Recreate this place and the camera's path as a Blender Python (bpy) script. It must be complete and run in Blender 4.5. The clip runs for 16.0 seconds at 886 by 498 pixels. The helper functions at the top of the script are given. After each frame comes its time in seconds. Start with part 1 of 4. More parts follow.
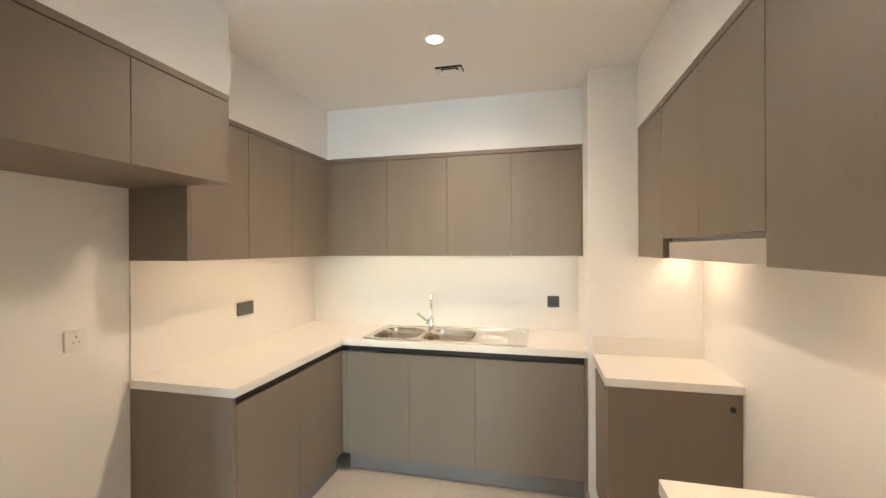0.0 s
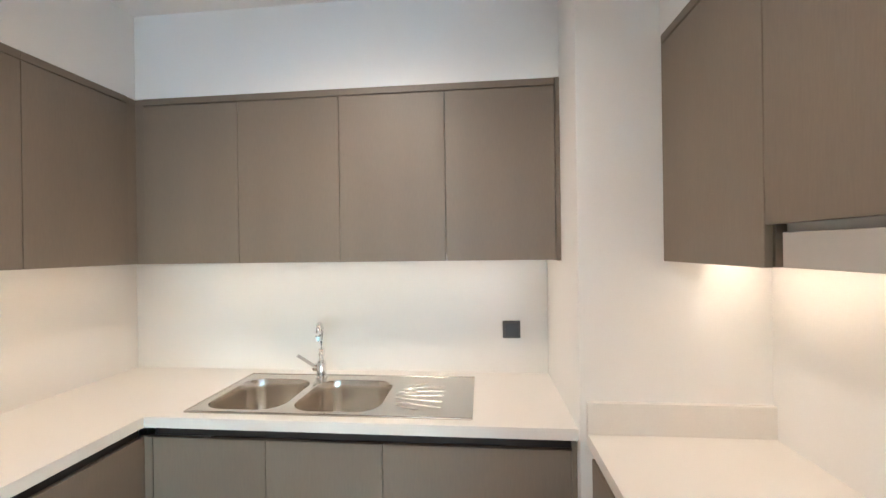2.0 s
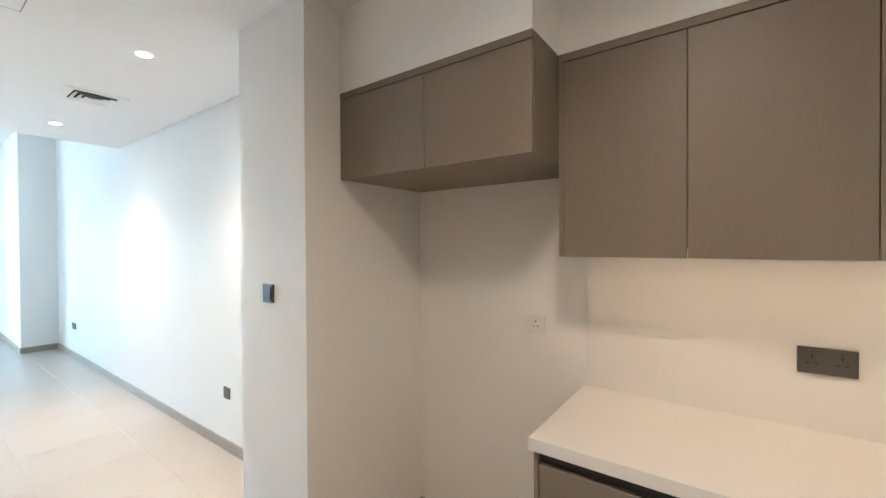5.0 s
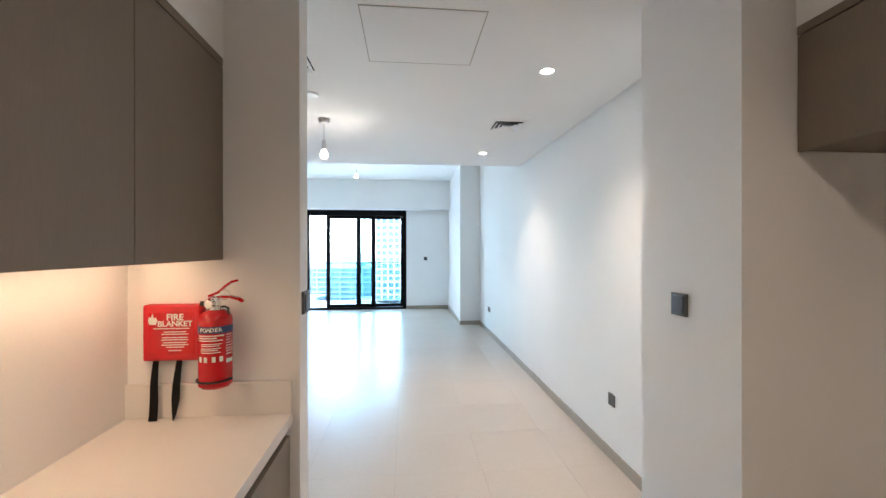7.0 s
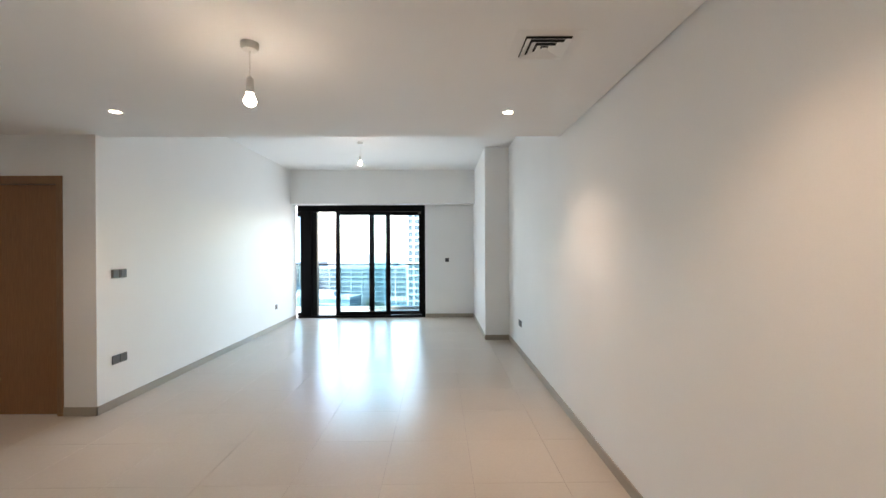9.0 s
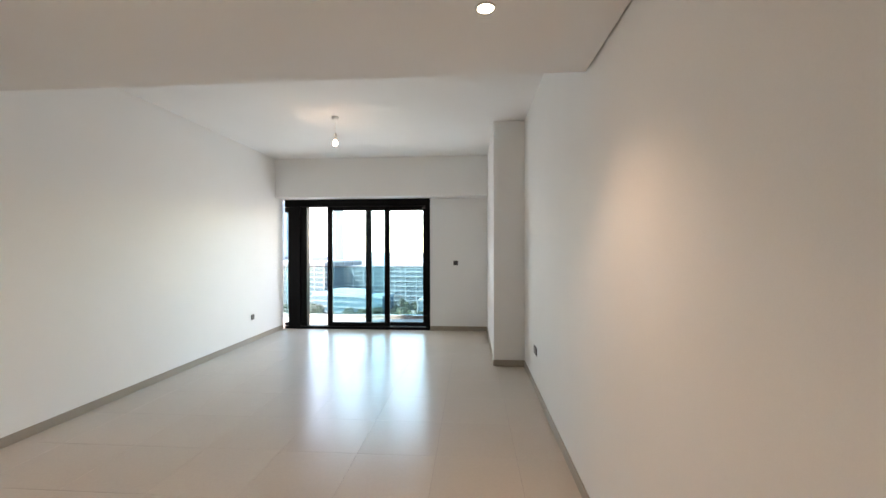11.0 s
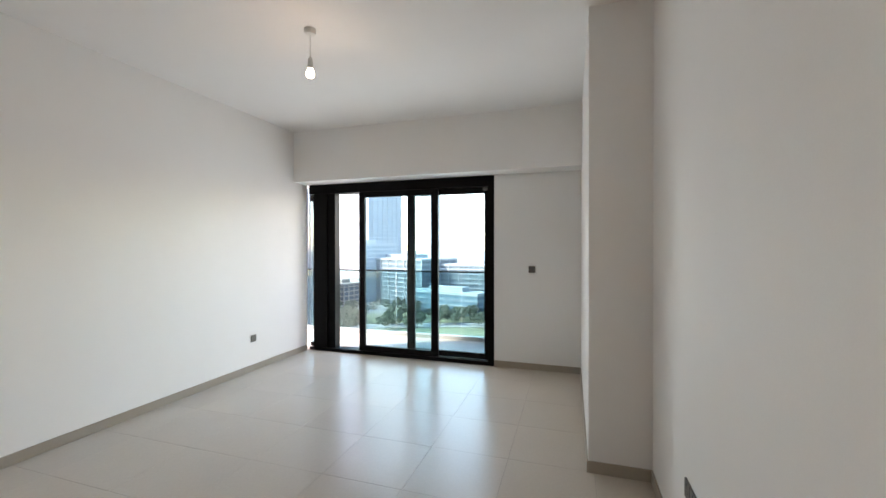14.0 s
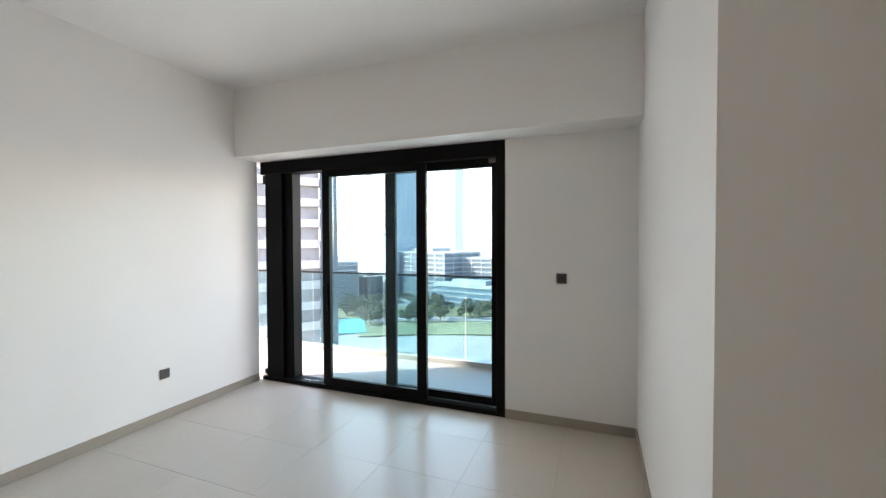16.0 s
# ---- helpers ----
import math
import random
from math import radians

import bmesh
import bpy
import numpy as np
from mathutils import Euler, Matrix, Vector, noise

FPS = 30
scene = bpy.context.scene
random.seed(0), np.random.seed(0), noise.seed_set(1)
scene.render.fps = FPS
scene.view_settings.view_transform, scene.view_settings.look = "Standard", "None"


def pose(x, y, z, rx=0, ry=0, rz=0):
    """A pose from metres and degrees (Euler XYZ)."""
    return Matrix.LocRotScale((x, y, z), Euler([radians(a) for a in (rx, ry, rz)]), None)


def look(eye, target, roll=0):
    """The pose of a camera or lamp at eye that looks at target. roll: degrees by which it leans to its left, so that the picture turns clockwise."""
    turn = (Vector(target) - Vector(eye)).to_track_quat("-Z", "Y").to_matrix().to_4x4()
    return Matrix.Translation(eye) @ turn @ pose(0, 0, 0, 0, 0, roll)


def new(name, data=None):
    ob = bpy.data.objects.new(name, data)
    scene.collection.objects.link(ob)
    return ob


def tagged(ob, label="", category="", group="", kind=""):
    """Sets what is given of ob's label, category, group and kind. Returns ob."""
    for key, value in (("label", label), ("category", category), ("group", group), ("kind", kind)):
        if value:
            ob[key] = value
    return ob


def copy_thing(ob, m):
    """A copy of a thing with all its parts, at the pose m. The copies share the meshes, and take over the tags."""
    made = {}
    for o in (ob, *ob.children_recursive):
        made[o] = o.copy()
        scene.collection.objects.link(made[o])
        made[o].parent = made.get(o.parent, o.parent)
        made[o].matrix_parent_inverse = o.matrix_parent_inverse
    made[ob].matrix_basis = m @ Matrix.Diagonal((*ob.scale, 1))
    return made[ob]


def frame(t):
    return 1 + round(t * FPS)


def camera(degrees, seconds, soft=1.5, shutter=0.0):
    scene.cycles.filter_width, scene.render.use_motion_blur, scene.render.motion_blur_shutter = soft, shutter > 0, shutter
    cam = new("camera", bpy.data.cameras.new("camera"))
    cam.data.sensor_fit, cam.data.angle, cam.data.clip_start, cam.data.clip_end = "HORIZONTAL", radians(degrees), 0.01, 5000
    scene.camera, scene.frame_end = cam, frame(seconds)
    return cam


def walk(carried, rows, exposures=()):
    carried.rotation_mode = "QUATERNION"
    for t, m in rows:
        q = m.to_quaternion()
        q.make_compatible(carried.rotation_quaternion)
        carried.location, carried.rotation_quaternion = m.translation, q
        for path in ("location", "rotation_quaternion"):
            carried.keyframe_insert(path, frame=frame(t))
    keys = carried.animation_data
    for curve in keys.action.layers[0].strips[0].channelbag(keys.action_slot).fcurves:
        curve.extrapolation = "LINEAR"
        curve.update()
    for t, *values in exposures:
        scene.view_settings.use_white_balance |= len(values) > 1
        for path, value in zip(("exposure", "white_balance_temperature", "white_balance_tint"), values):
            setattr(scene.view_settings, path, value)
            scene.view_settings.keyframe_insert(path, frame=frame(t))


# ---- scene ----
cam = camera(95.8, 16.0)
PATH = [
    (0, (0.216, 0.25, 1.521), (-0.249, 2.196, 1.52), -0.3),
    (0.5, (0.192, 0.471, 1.516), (-0.016, 2.46, 1.524), -0.3),
    (1, (0.168, 0.753, 1.529), (0.057, 2.75, 1.531), -0.6),
    (1.5, (0.168, 1.061, 1.528), (0.101, 3.06, 1.523), -0.6),
    (2, (0.181, 1.38, 1.521), (-0.011, 3.371, 1.52), -0.8),
    (2.5, (0.102, 1.664, 1.515), (-0.492, 3.573, 1.499), -0.9),
    (3, (0.060, 1.870, 1.491), (-1.054, 3.529, 1.483), -0.7),
    (3.5, (0.092, 2.070, 1.482), (-1.625, 3.094, 1.453), -0.8),
    (4, (0.046, 2.161, 1.493), (-1.923, 2.508, 1.448), -0.2),
    (4.5, (0.028, 2.253, 1.517), (-1.914, 1.775, 1.467), -0.3),
    (5, (0.085, 2.298, 1.517), (-1.531, 1.121, 1.496), -0.3),
    (5.2, (0.111, 2.311, 1.516), (-1.295, 0.889, 1.494), -0.1),
    (7.3, (0.100, 1.842, 1.508), (-0.042, -0.153, 1.507), -0.15),
    (7.5, (0.074, 1.720, 1.501), (-0.057, -0.275, 1.501), -0.2),
    (8, (0.004, 1.381, 1.510), (-0.098, -0.616, 1.511), -0.15),
    (8.5, (-0.073, 1.036, 1.52), (-0.126, -0.963, 1.519), -0.1),
    (9, (-0.198, 0.705, 1.51), (-0.22, -1.295, 1.508), -0.3),
    (11.3, (-0.752, -0.89, 1.531), (-0.556, -2.881, 1.528), -0.1),
    (11.5, (-0.792, -1.03, 1.53), (-0.556, -3.016, 1.527), -0.1),
    (12, (-0.874, -1.414, 1.532), (-0.548, -3.387, 1.527), -0.1),
    (12.5, (-0.92, -1.814, 1.547), (-0.509, -3.771, 1.537), -0.1),
    (13, (-0.914, -2.239, 1.548), (-0.401, -4.172, 1.539), 0.05),
    (13.5, (-0.903, -2.653, 1.547), (-0.328, -4.569, 1.535), 0.05),
    (14, (-0.863, -3.046, 1.546), (-0.252, -4.951, 1.535), -0.05),
    (14.5, (-0.793, -3.476, 1.566), (-0.134, -5.365, 1.543), -0.05),
    (15, (-0.748, -3.89, 1.568), (-0.078, -5.774, 1.544), -0.1),
    (15.5, (-0.732, -4.315, 1.58), (-0.035, -6.188, 1.544), -0.2),
    (16, (-0.672, -4.692, 1.587), (0.048, -6.557, 1.543), -0.2),
]
EXPO = [(0, 6.62, 6100, 8), (1, 6.62, 5750, 8), (2, 6.45, 5350, 9), (3, 6.42, 5350, 9), (4, 6.58, 5250, 8), (4.5, 6.64, 5300, 8), (5, 6.25, 5600, 9), (7.5, 5.64, 5750, 14), (9, 5.10, 6900, 20), (11.5, 4.78, 7700, 25), (16, 4.52, 7700, 26)]
walk(cam, [(r[0], look(*r[1:])) for r in PATH], EXPO)

# ---- world and light ----
world = bpy.data.worlds.new("sky")
scene.world = world
world.use_nodes = True
_n = world.node_tree.nodes
_sky = _n.new("ShaderNodeTexSky")
_sky.sky_type, _sky.sun_disc = "NISHITA", False
_sky.sun_elevation, _sky.sun_rotation = radians(41), radians(60)
_sky.air_density, _sky.dust_density, _sky.ozone_density = 1.2, 0.6, 1.2
_n["Background"].inputs[1].default_value = 0.09
world.node_tree.links.new(_sky.outputs[0], _n["Background"].inputs[0])


def lamp(name, kind, m, watts, colour, **more):
    data = bpy.data.lights.new(name, kind)
    data.energy, data.color = watts, colour
    for key, value in more.items():
        if key == "size":
            data.shape, data.size = "RECTANGLE", value
        elif key == "size_y":
            data.size_y = value
        elif key == "radius":
            data.shadow_soft_size = value
        elif key == "cone":
            data.spot_size = radians(value)
        elif key == "blend":
            data.spot_blend = value
        elif key == "angle":
            data.angle = radians(value)
    ob = new(name, data)
    ob.matrix_basis = m
    return ob


WARM = (1.0, 0.75, 0.52)
SOFT = (1.0, 0.73, 0.50)
lamp("sun", "SUN", look((60, 35, 60), (0, 0, 0)), 1.5, (1.0, 0.95, 0.88), angle=3)
lamp("window_daylight", "AREA", look((1.20, -8.50, 1.20), (1.20, 0, 1.20)), 2.2, (0.77, 0.93, 1.0), size=2.10, size_y=2.20)

# ---- heights and main lines of the plan ----
XL, XR = -1.705, 1.107         # kitchen side walls
YS = 3.405                     # wall behind the sink
ZC, ZH = 2.584, 3.205           # low and high ceilings
YE = -3.13                     # edge of the low ceiling
XW, XP = -1.380, -0.977        # living room wall, and the pier beside the window
YP = -6.0                      # front of the pier
YW = -8.245                    # window wall
XO = 2.976                     # long wall of the living room
YD = -3.04                     # wall with the door
UB, UT = 1.471, 2.211          # wall cabinets, bottom and top
CT = 0.9                       # worktop
FZ = -0.022                    # floor


# ---- materials ----
def shader(name, colour, rough=0.5, metal=0.0, grain=0.0, scale=40.0, bump=0.0, stretch=(1, 1, 1), blotch=0.0,
           blotch_scale=1.5, rand=0.0, spec=0.5, rough_var=0.0, coat=0.0, whole=False):
    m = bpy.data.materials.new(name)
    m.use_nodes = True
    t = m.node_tree
    b = t.nodes["Principled BSDF"]
    b.inputs["Roughness"].default_value, b.inputs["Metallic"].default_value = rough, metal
    b.inputs["Specular IOR Level"].default_value = spec
    b.inputs["Coat Weight"].default_value = coat
    co = t.nodes.new("ShaderNodeTexCoord")
    mp = t.nodes.new("ShaderNodeMapping")
    mp.inputs["Scale"].default_value = stretch
    if whole:
        t.links.new(t.nodes.new("ShaderNodeNewGeometry").outputs["Position"], mp.inputs[0])
    else:
        t.links.new(co.outputs["Object"], mp.inputs[0])

    def tex(s, detail):
        n = t.nodes.new("ShaderNodeTexNoise")
        n.inputs["Scale"].default_value, n.inputs["Detail"].default_value = s, detail
        t.links.new(mp.outputs[0], n.inputs["Vector"])
        return n

    def scaled(src, lo, hi):
        n = t.nodes.new("ShaderNodeMapRange")
        n.inputs["From Min"].default_value, n.inputs["From Max"].default_value = 0.25, 0.75
        n.inputs["To Min"].default_value, n.inputs["To Max"].default_value = lo, hi
        t.links.new(src, n.inputs["Value"])
        return n.outputs[0]

    def times(a, c):
        n = t.nodes.new("ShaderNodeMath")
        n.operation = "MULTIPLY"
        t.links.new(a, n.inputs[0])
        t.links.new(c, n.inputs[1])
        return n.outputs[0]

    fine = tex(scale, 4)
    value = scaled(fine.outputs["Fac"], 1 - grain, 1 + grain)
    big = tex(blotch_scale, 3)
    value = times(value, scaled(big.outputs["Fac"], 1 - blotch, 1 + blotch))
    if rand:
        info = t.nodes.new("ShaderNodeObjectInfo")
        r = t.nodes.new("ShaderNodeMapRange")
        r.inputs["To Min"].default_value, r.inputs["To Max"].default_value = 1 - rand, 1 + rand
        t.links.new(info.outputs["Random"], r.inputs["Value"])
        value = times(value, r.outputs[0])
    mix = t.nodes.new("ShaderNodeVectorMath")
    mix.operation = "SCALE"
    mix.inputs[0].default_value = colour
    t.links.new(value, mix.inputs["Scale"])
    t.links.new(mix.outputs[0], b.inputs["Base Color"])
    if rough_var:
        t.links.new(scaled(big.outputs["Fac"], rough - rough_var, rough + rough_var), b.inputs["Roughness"])
    if bump:
        bn = t.nodes.new("ShaderNodeBump")
        bn.inputs["Strength"].default_value, bn.inputs["Distance"].default_value = bump, 0.002
        t.links.new(fine.outputs["Fac"], bn.inputs["Height"])
        t.links.new(bn.outputs[0], b.inputs["Normal"])
    return m


def glow(name, colour, strength):
    m = bpy.data.materials.new(name)
    m.use_nodes = True
    b = m.node_tree.nodes["Principled BSDF"]
    b.inputs["Base Color"].default_value = (*colour, 1)
    b.inputs["Emission Color"].default_value = (*colour, 1)
    b.inputs["Emission Strength"].default_value = strength
    return m


def glass(name, colour, rough=0.0):
    m = bpy.data.materials.new(name)
    m.use_nodes = True
    t = m.node_tree
    t.nodes.remove(t.nodes["Principled BSDF"])
    clear = t.nodes.new("ShaderNodeBsdfTransparent")
    clear.inputs[0].default_value = (*colour, 1)
    shine = t.nodes.new("ShaderNodeBsdfGlossy")
    shine.inputs["Roughness"].default_value = rough
    fr = t.nodes.new("ShaderNodeFresnel")
    fr.inputs[0].default_value = 1.33
    mix = t.nodes.new("ShaderNodeMixShader")
    t.links.new(fr.outputs[0], mix.inputs[0])
    t.links.new(clear.outputs[0], mix.inputs[1])
    t.links.new(shine.outputs[0], mix.inputs[2])
    t.links.new(mix.outputs[0], t.nodes["Material Output"].inputs[0])
    return m


PAINT = shader("wall_paint", (0.86, 0.855, 0.84), 0.62, grain=0.012, scale=220, bump=0.12, blotch=0.015, spec=0.3)
CEIL = shader("ceiling_paint", (0.88, 0.875, 0.865), 0.75, grain=0.01, scale=180, bump=0.08, blotch=0.012, spec=0.2)
TILE = shader("porcelain_tile", (0.56, 0.505, 0.44), 0.26, spec=0.24, grain=0.025, scale=60, blotch=0.03, blotch_scale=1.1, rand=0.015, whole=True)
GROUT = shader("grout", (0.36, 0.335, 0.305), 0.85, grain=0.08, scale=120, bump=0.2)
SKIRT = shader("skirting_tile", (0.36, 0.315, 0.26), 0.4, grain=0.03, scale=80, blotch=0.04)
LAMINATE = shader("taupe_laminate", (0.208, 0.170, 0.129), 0.45, grain=0.045, scale=26, bump=0.10, stretch=(9, 9, 0.9), blotch=0.05, blotch_scale=0.6, rand=0.02)
LAMIN2 = shader("taupe_laminate_fine", (0.208, 0.170, 0.129), 0.45, grain=0.04, scale=60, bump=0.08, stretch=(6, 6, 0.6), blotch=0.04, blotch_scale=0.8)
DARK = shader("dark_channel", (0.03, 0.026, 0.024), 0.5, metal=0.3, grain=0.05)
PLINTH = shader("grey_plinth", (0.20, 0.19, 0.185), 0.38, metal=0.2, grain=0.05, stretch=(1, 1, 12), scale=30)
QUARTZ = shader("white_quartz", (0.80, 0.775, 0.735), 0.28, grain=0.025, scale=320, blotch=0.012, spec=0.45)
STEEL = shader("brushed_steel", (0.66, 0.625, 0.57), 0.21, metal=1.0, grain=0.05, scale=60, stretch=(1, 14, 14), bump=0.01)
SATIN = shader("satin_grey_steel", (0.50, 0.47, 0.43), 0.45, metal=0.3, grain=0.02)
CHROME = shader("chrome", (0.80, 0.80, 0.80), 0.07, metal=1.0)
ALU = shader("black_aluminium", (0.0025, 0.0025, 0.003), 0.5, grain=0.1, scale=160, bump=0.04, spec=0.12)
PLATE = shader("anthracite_plastic", (0.085, 0.080, 0.073), 0.38, grain=0.04, scale=200)
ROCKER = shader("anthracite_rocker", (0.06, 0.06, 0.064), 0.30, grain=0.03, scale=200)
BLACK = shader("black_plastic", (0.012, 0.012, 0.012), 0.45, grain=0.05)
WHITEP = shader("white_plastic", (0.80, 0.79, 0.76), 0.35, grain=0.01)
VENT = shader("white_metal", (0.76, 0.75, 0.72), 0.45, grain=0.02)
VOID = shader("painted_duct_shade", (0.02, 0.02, 0.02), 0.9)
RED = shader("red_enamel", (0.54, 0.006, 0.010), 0.22, grain=0.03, coat=0.3)
REDP = shader("red_plastic", (0.58, 0.008, 0.013), 0.36, grain=0.03)
NAVY = shader("navy_label", (0.015, 0.025, 0.12), 0.4)
PRINT = shader("white_print", (0.82, 0.78, 0.74), 0.5)
WEB = shader("black_webbing", (0.012, 0.012, 0.012), 0.85, grain=0.3, scale=300, bump=0.5)
WOOD = shader("brown_door_veneer", (0.29, 0.138, 0.056), 0.42, grain=0.16, scale=14, bump=0.08, stretch=(7, 7, 0.45), blotch=0.08, blotch_scale=0.8)
WOODF = shader("brown_frame_veneer", (0.27, 0.150, 0.075), 0.42, grain=0.14, scale=14, bump=0.08, stretch=(9, 9, 0.5), blotch=0.05)
GLASS = glass("window_glass", (0.78, 0.90, 0.92))
RAILGLASS = glass("balustrade_glass", (0.66, 0.80, 0.82))
BULB = glow("bulb_glow", (1.0, 0.86, 0.66), 2.5)
LED = glow("downlight_glow", (1.0, 0.88, 0.70), 2.0)
STRIP = glow("led_strip_glow", (1.0, 0.72, 0.45), 0.08)
CONC = shader("balcony_tile", (0.19, 0.172, 0.16), 0.5, grain=0.04, scale=60, blotch=0.05)


# ---- building helpers ----
def box(bm, x0, x1, y0, y1, z0, z1, bevel=0.0, seg=2):
    v = [bm.verts.new((x, y, z)) for x in (x0, x1) for y in (y0, y1) for z in (z0, z1)]
    f = [bm.faces.new([v[i] for i in q]) for q in
         ((0, 1, 3, 2), (4, 6, 7, 5), (0, 4, 5, 1), (2, 3, 7, 6), (0, 2, 6, 4), (1, 5, 7, 3))]
    if bevel:
        edges = {e for q in f for e in q.edges}
        bmesh.ops.bevel(bm, geom=list(edges), offset=bevel, segments=seg, affect="EDGES", profile=0.6)
    return bm


def boxed(*a, **k):
    return box(bmesh.new(), *a, **k)


def lathe(bm, rows, n=28, m=None, cap=True):
    """A turned body round the z axis from rows of (radius, z)."""
    m = m or Matrix()
    rings = [[bm.verts.new(m @ Vector((r * math.cos(2 * math.pi * i / n), r * math.sin(2 * math.pi * i / n), z))) for i in range(n)]
             for r, z in rows]
    for a, b in zip(rings, rings[1:]):
        for i in range(n):
            j = (i + 1) % n
            bm.faces.new((a[i], a[j], b[j], b[i]))
    if cap:
        bm.faces.new(rings[0][::-1])
        bm.faces.new(rings[-1])
    return bm


def tube(bm, pts, r, n=10, taper=None):
    pts = [Vector(p) for p in pts]
    rings = []
    for i, p in enumerate(pts):
        d = (pts[min(i + 1, len(pts) - 1)] - pts[max(i - 1, 0)]).normalized()
        q = d.to_track_quat("Z", "Y").to_matrix()
        rr = r if taper is None else r + (taper - r) * i / (len(pts) - 1)
        rings.append([bm.verts.new(p + q @ Vector((rr * math.cos(2 * math.pi * k / n), rr * math.sin(2 * math.pi * k / n), 0))) for k in range(n)])
    for a, b in zip(rings, rings[1:]):
        for i in range(n):
            j = (i + 1) % n
            bm.faces.new((a[i], a[j], b[j], b[i]))
    bm.faces.new(rings[0][::-1])
    bm.faces.new(rings[-1])
    return bm


def mesh_of(name, bm, mat, smooth=False):
    bmesh.ops.recalc_face_normals(bm, faces=bm.faces)
    me = bpy.data.meshes.new(name)
    bm.to_mesh(me)
    bm.free()
    me.materials.append(mat)
    if smooth:
        me.shade_smooth()
        me.set_sharp_from_angle(angle=radians(35))
    return me


def thing(name, at, label, category, group="", kind=""):
    ob = new(name)
    ob.empty_display_size = 0.05
    ob.matrix_basis = at if isinstance(at, Matrix) else pose(*at)
    return tagged(ob, label, category, group, kind)


def root_pose(ob):
    while ob.parent:
        ob = ob.parent
    return ob.matrix_basis


def part(name, bm, mat, parent, label="", world=True, smooth=False):
    """One mesh under a thing or a part. world: the bmesh is in the place's own metres."""
    if world:
        bm.transform(root_pose(parent).inverted())
    ob = new(name, mesh_of(name, bm, mat, smooth))
    ob.parent = parent
    if label:
        tagged(ob, label)
    return ob


def single(name, bm, mat, label, category, group="", kind="", smooth=False):
    return tagged(new(name, mesh_of(name, bm, mat, smooth)), label, category, group, kind)


def setting(name, bm, mat, label, category):
    return single(name, bm, mat, label, category, kind="structure")


# ---- the shell ----
def walls():
    w = "smooth white painted plaster wall"
    setting("wall_kitchen_left", boxed(XL - 0.15, XL, 0.832, YS, FZ, ZC + 0.15), PAINT, w, "wall")
    setting("wall_sink", boxed(XL - 0.15, XR + 0.15, YS, YS + 0.15, FZ, ZC + 0.15), PAINT, w, "wall")
    setting("wall_kitchen_right", boxed(XR, XR + 0.15, 0.45, YS, FZ, ZC + 0.15), PAINT, w, "wall")
    setting("wall_column", boxed(0.502, XR, 2.76, YS, FZ, ZC), PAINT, "white plaster column beside the sink run", "wall")
    setting("wall_niche_pier", boxed(XL - 0.15, -0.941, 0.298, 0.832, FZ, ZC), PAINT, "white plaster pier between fridge niche and living room", "wall")
    # past the kitchen opening this wall runs on unseen to close the lobby
    setting("wall_wing", boxed(0.502, 4.75, 0.335, 0.450, FZ, ZC + 0.15), PAINT, "thin white wing wall at the kitchen opening", "wall")
    setting("wall_living_right", boxed(XW - 0.2, XW, YP, 0.298, FZ, ZH + 0.15), PAINT, w, "wall")
    setting("wall_window_pier", boxed(XW - 0.2, XP, YW, YP, FZ, ZH + 0.15), PAINT, "white plaster pier that narrows the living room", "wall")
    bm = boxed(XW - 0.2, 0.101, YW - 0.22, YW, FZ, 2.485)
    box(bm, XW - 0.2, XO + 0.2, YW - 0.22, YW, 2.485, ZH + 0.15)
    setting("wall_window", bm, PAINT, "white wall round the balcony window", "wall")
    setting("wall_living_left", boxed(XO, XO + 0.15, YW + 0.02, YD, FZ, ZH + 0.15), PAINT, w, "wall")
    bm = boxed(XO + 0.15, 3.279, YD - 0.15, YD, FZ, ZC + 0.1)
    box(bm, 4.20, 4.75, YD - 0.15, YD, FZ, ZC + 0.1)
    box(bm, 3.279, 4.20, YD - 0.15, YD, 2.204, ZC + 0.1)
    setting("wall_door", bm, PAINT, "white lobby wall with a door opening", "wall")
    # end wall out of view, added only to close the lobby
    setting("wall_lobby_end", boxed(4.60, 4.75, YD, 0.335, FZ, ZC + 0.1), PAINT, w, "wall")
    setting("beam", boxed(XP, XO, YW, -7.92, 2.485, ZH), PAINT, "deep white plaster beam over the balcony window", "beam")
    # boxed-in plaster above the wall cabinets
    b = "white plaster bulkhead above the wall cabinets"
    setting("bulkhead_niche", boxed(XL, -1.128, 0.832, 1.774, UT, ZC), PAINT, b, "bulkhead")
    setting("bulkhead_left", boxed(XL, -1.362, 1.774, 3.042, UT, ZC), PAINT, b, "bulkhead")
    setting("bulkhead_sink", boxed(XL, 0.502, 3.042, YS, UT, ZC), PAINT, b, "bulkhead")
    setting("bulkhead_right", boxed(0.775, XR, 0.450, 2.760, UT, ZC), PAINT, b, "bulkhead")


def ceilings():
    bm = boxed(XL, XR, 0.298, YS, ZC, ZC + 0.02)
    box(bm, XW + 0.012, 4.6, YE, 0.298, ZC, ZC + 0.02)
    box(bm, XW, 4.75, YE + 0.02, 0.298, ZC + 0.04, ZC + 0.09)
    box(bm, XW + 0.012, XO, YE, YE + 0.02, ZC + 0.02, ZH)
    setting("ceiling_low", bm, CEIL, "flat white ceiling with a fine shadow gap at the wall", "ceiling")
    setting("ceiling_high", boxed(XW, XO + 0.1, YW, YE + 0.02, ZH, ZH + 0.1), CEIL, "higher flat white ceiling of the living room", "ceiling")


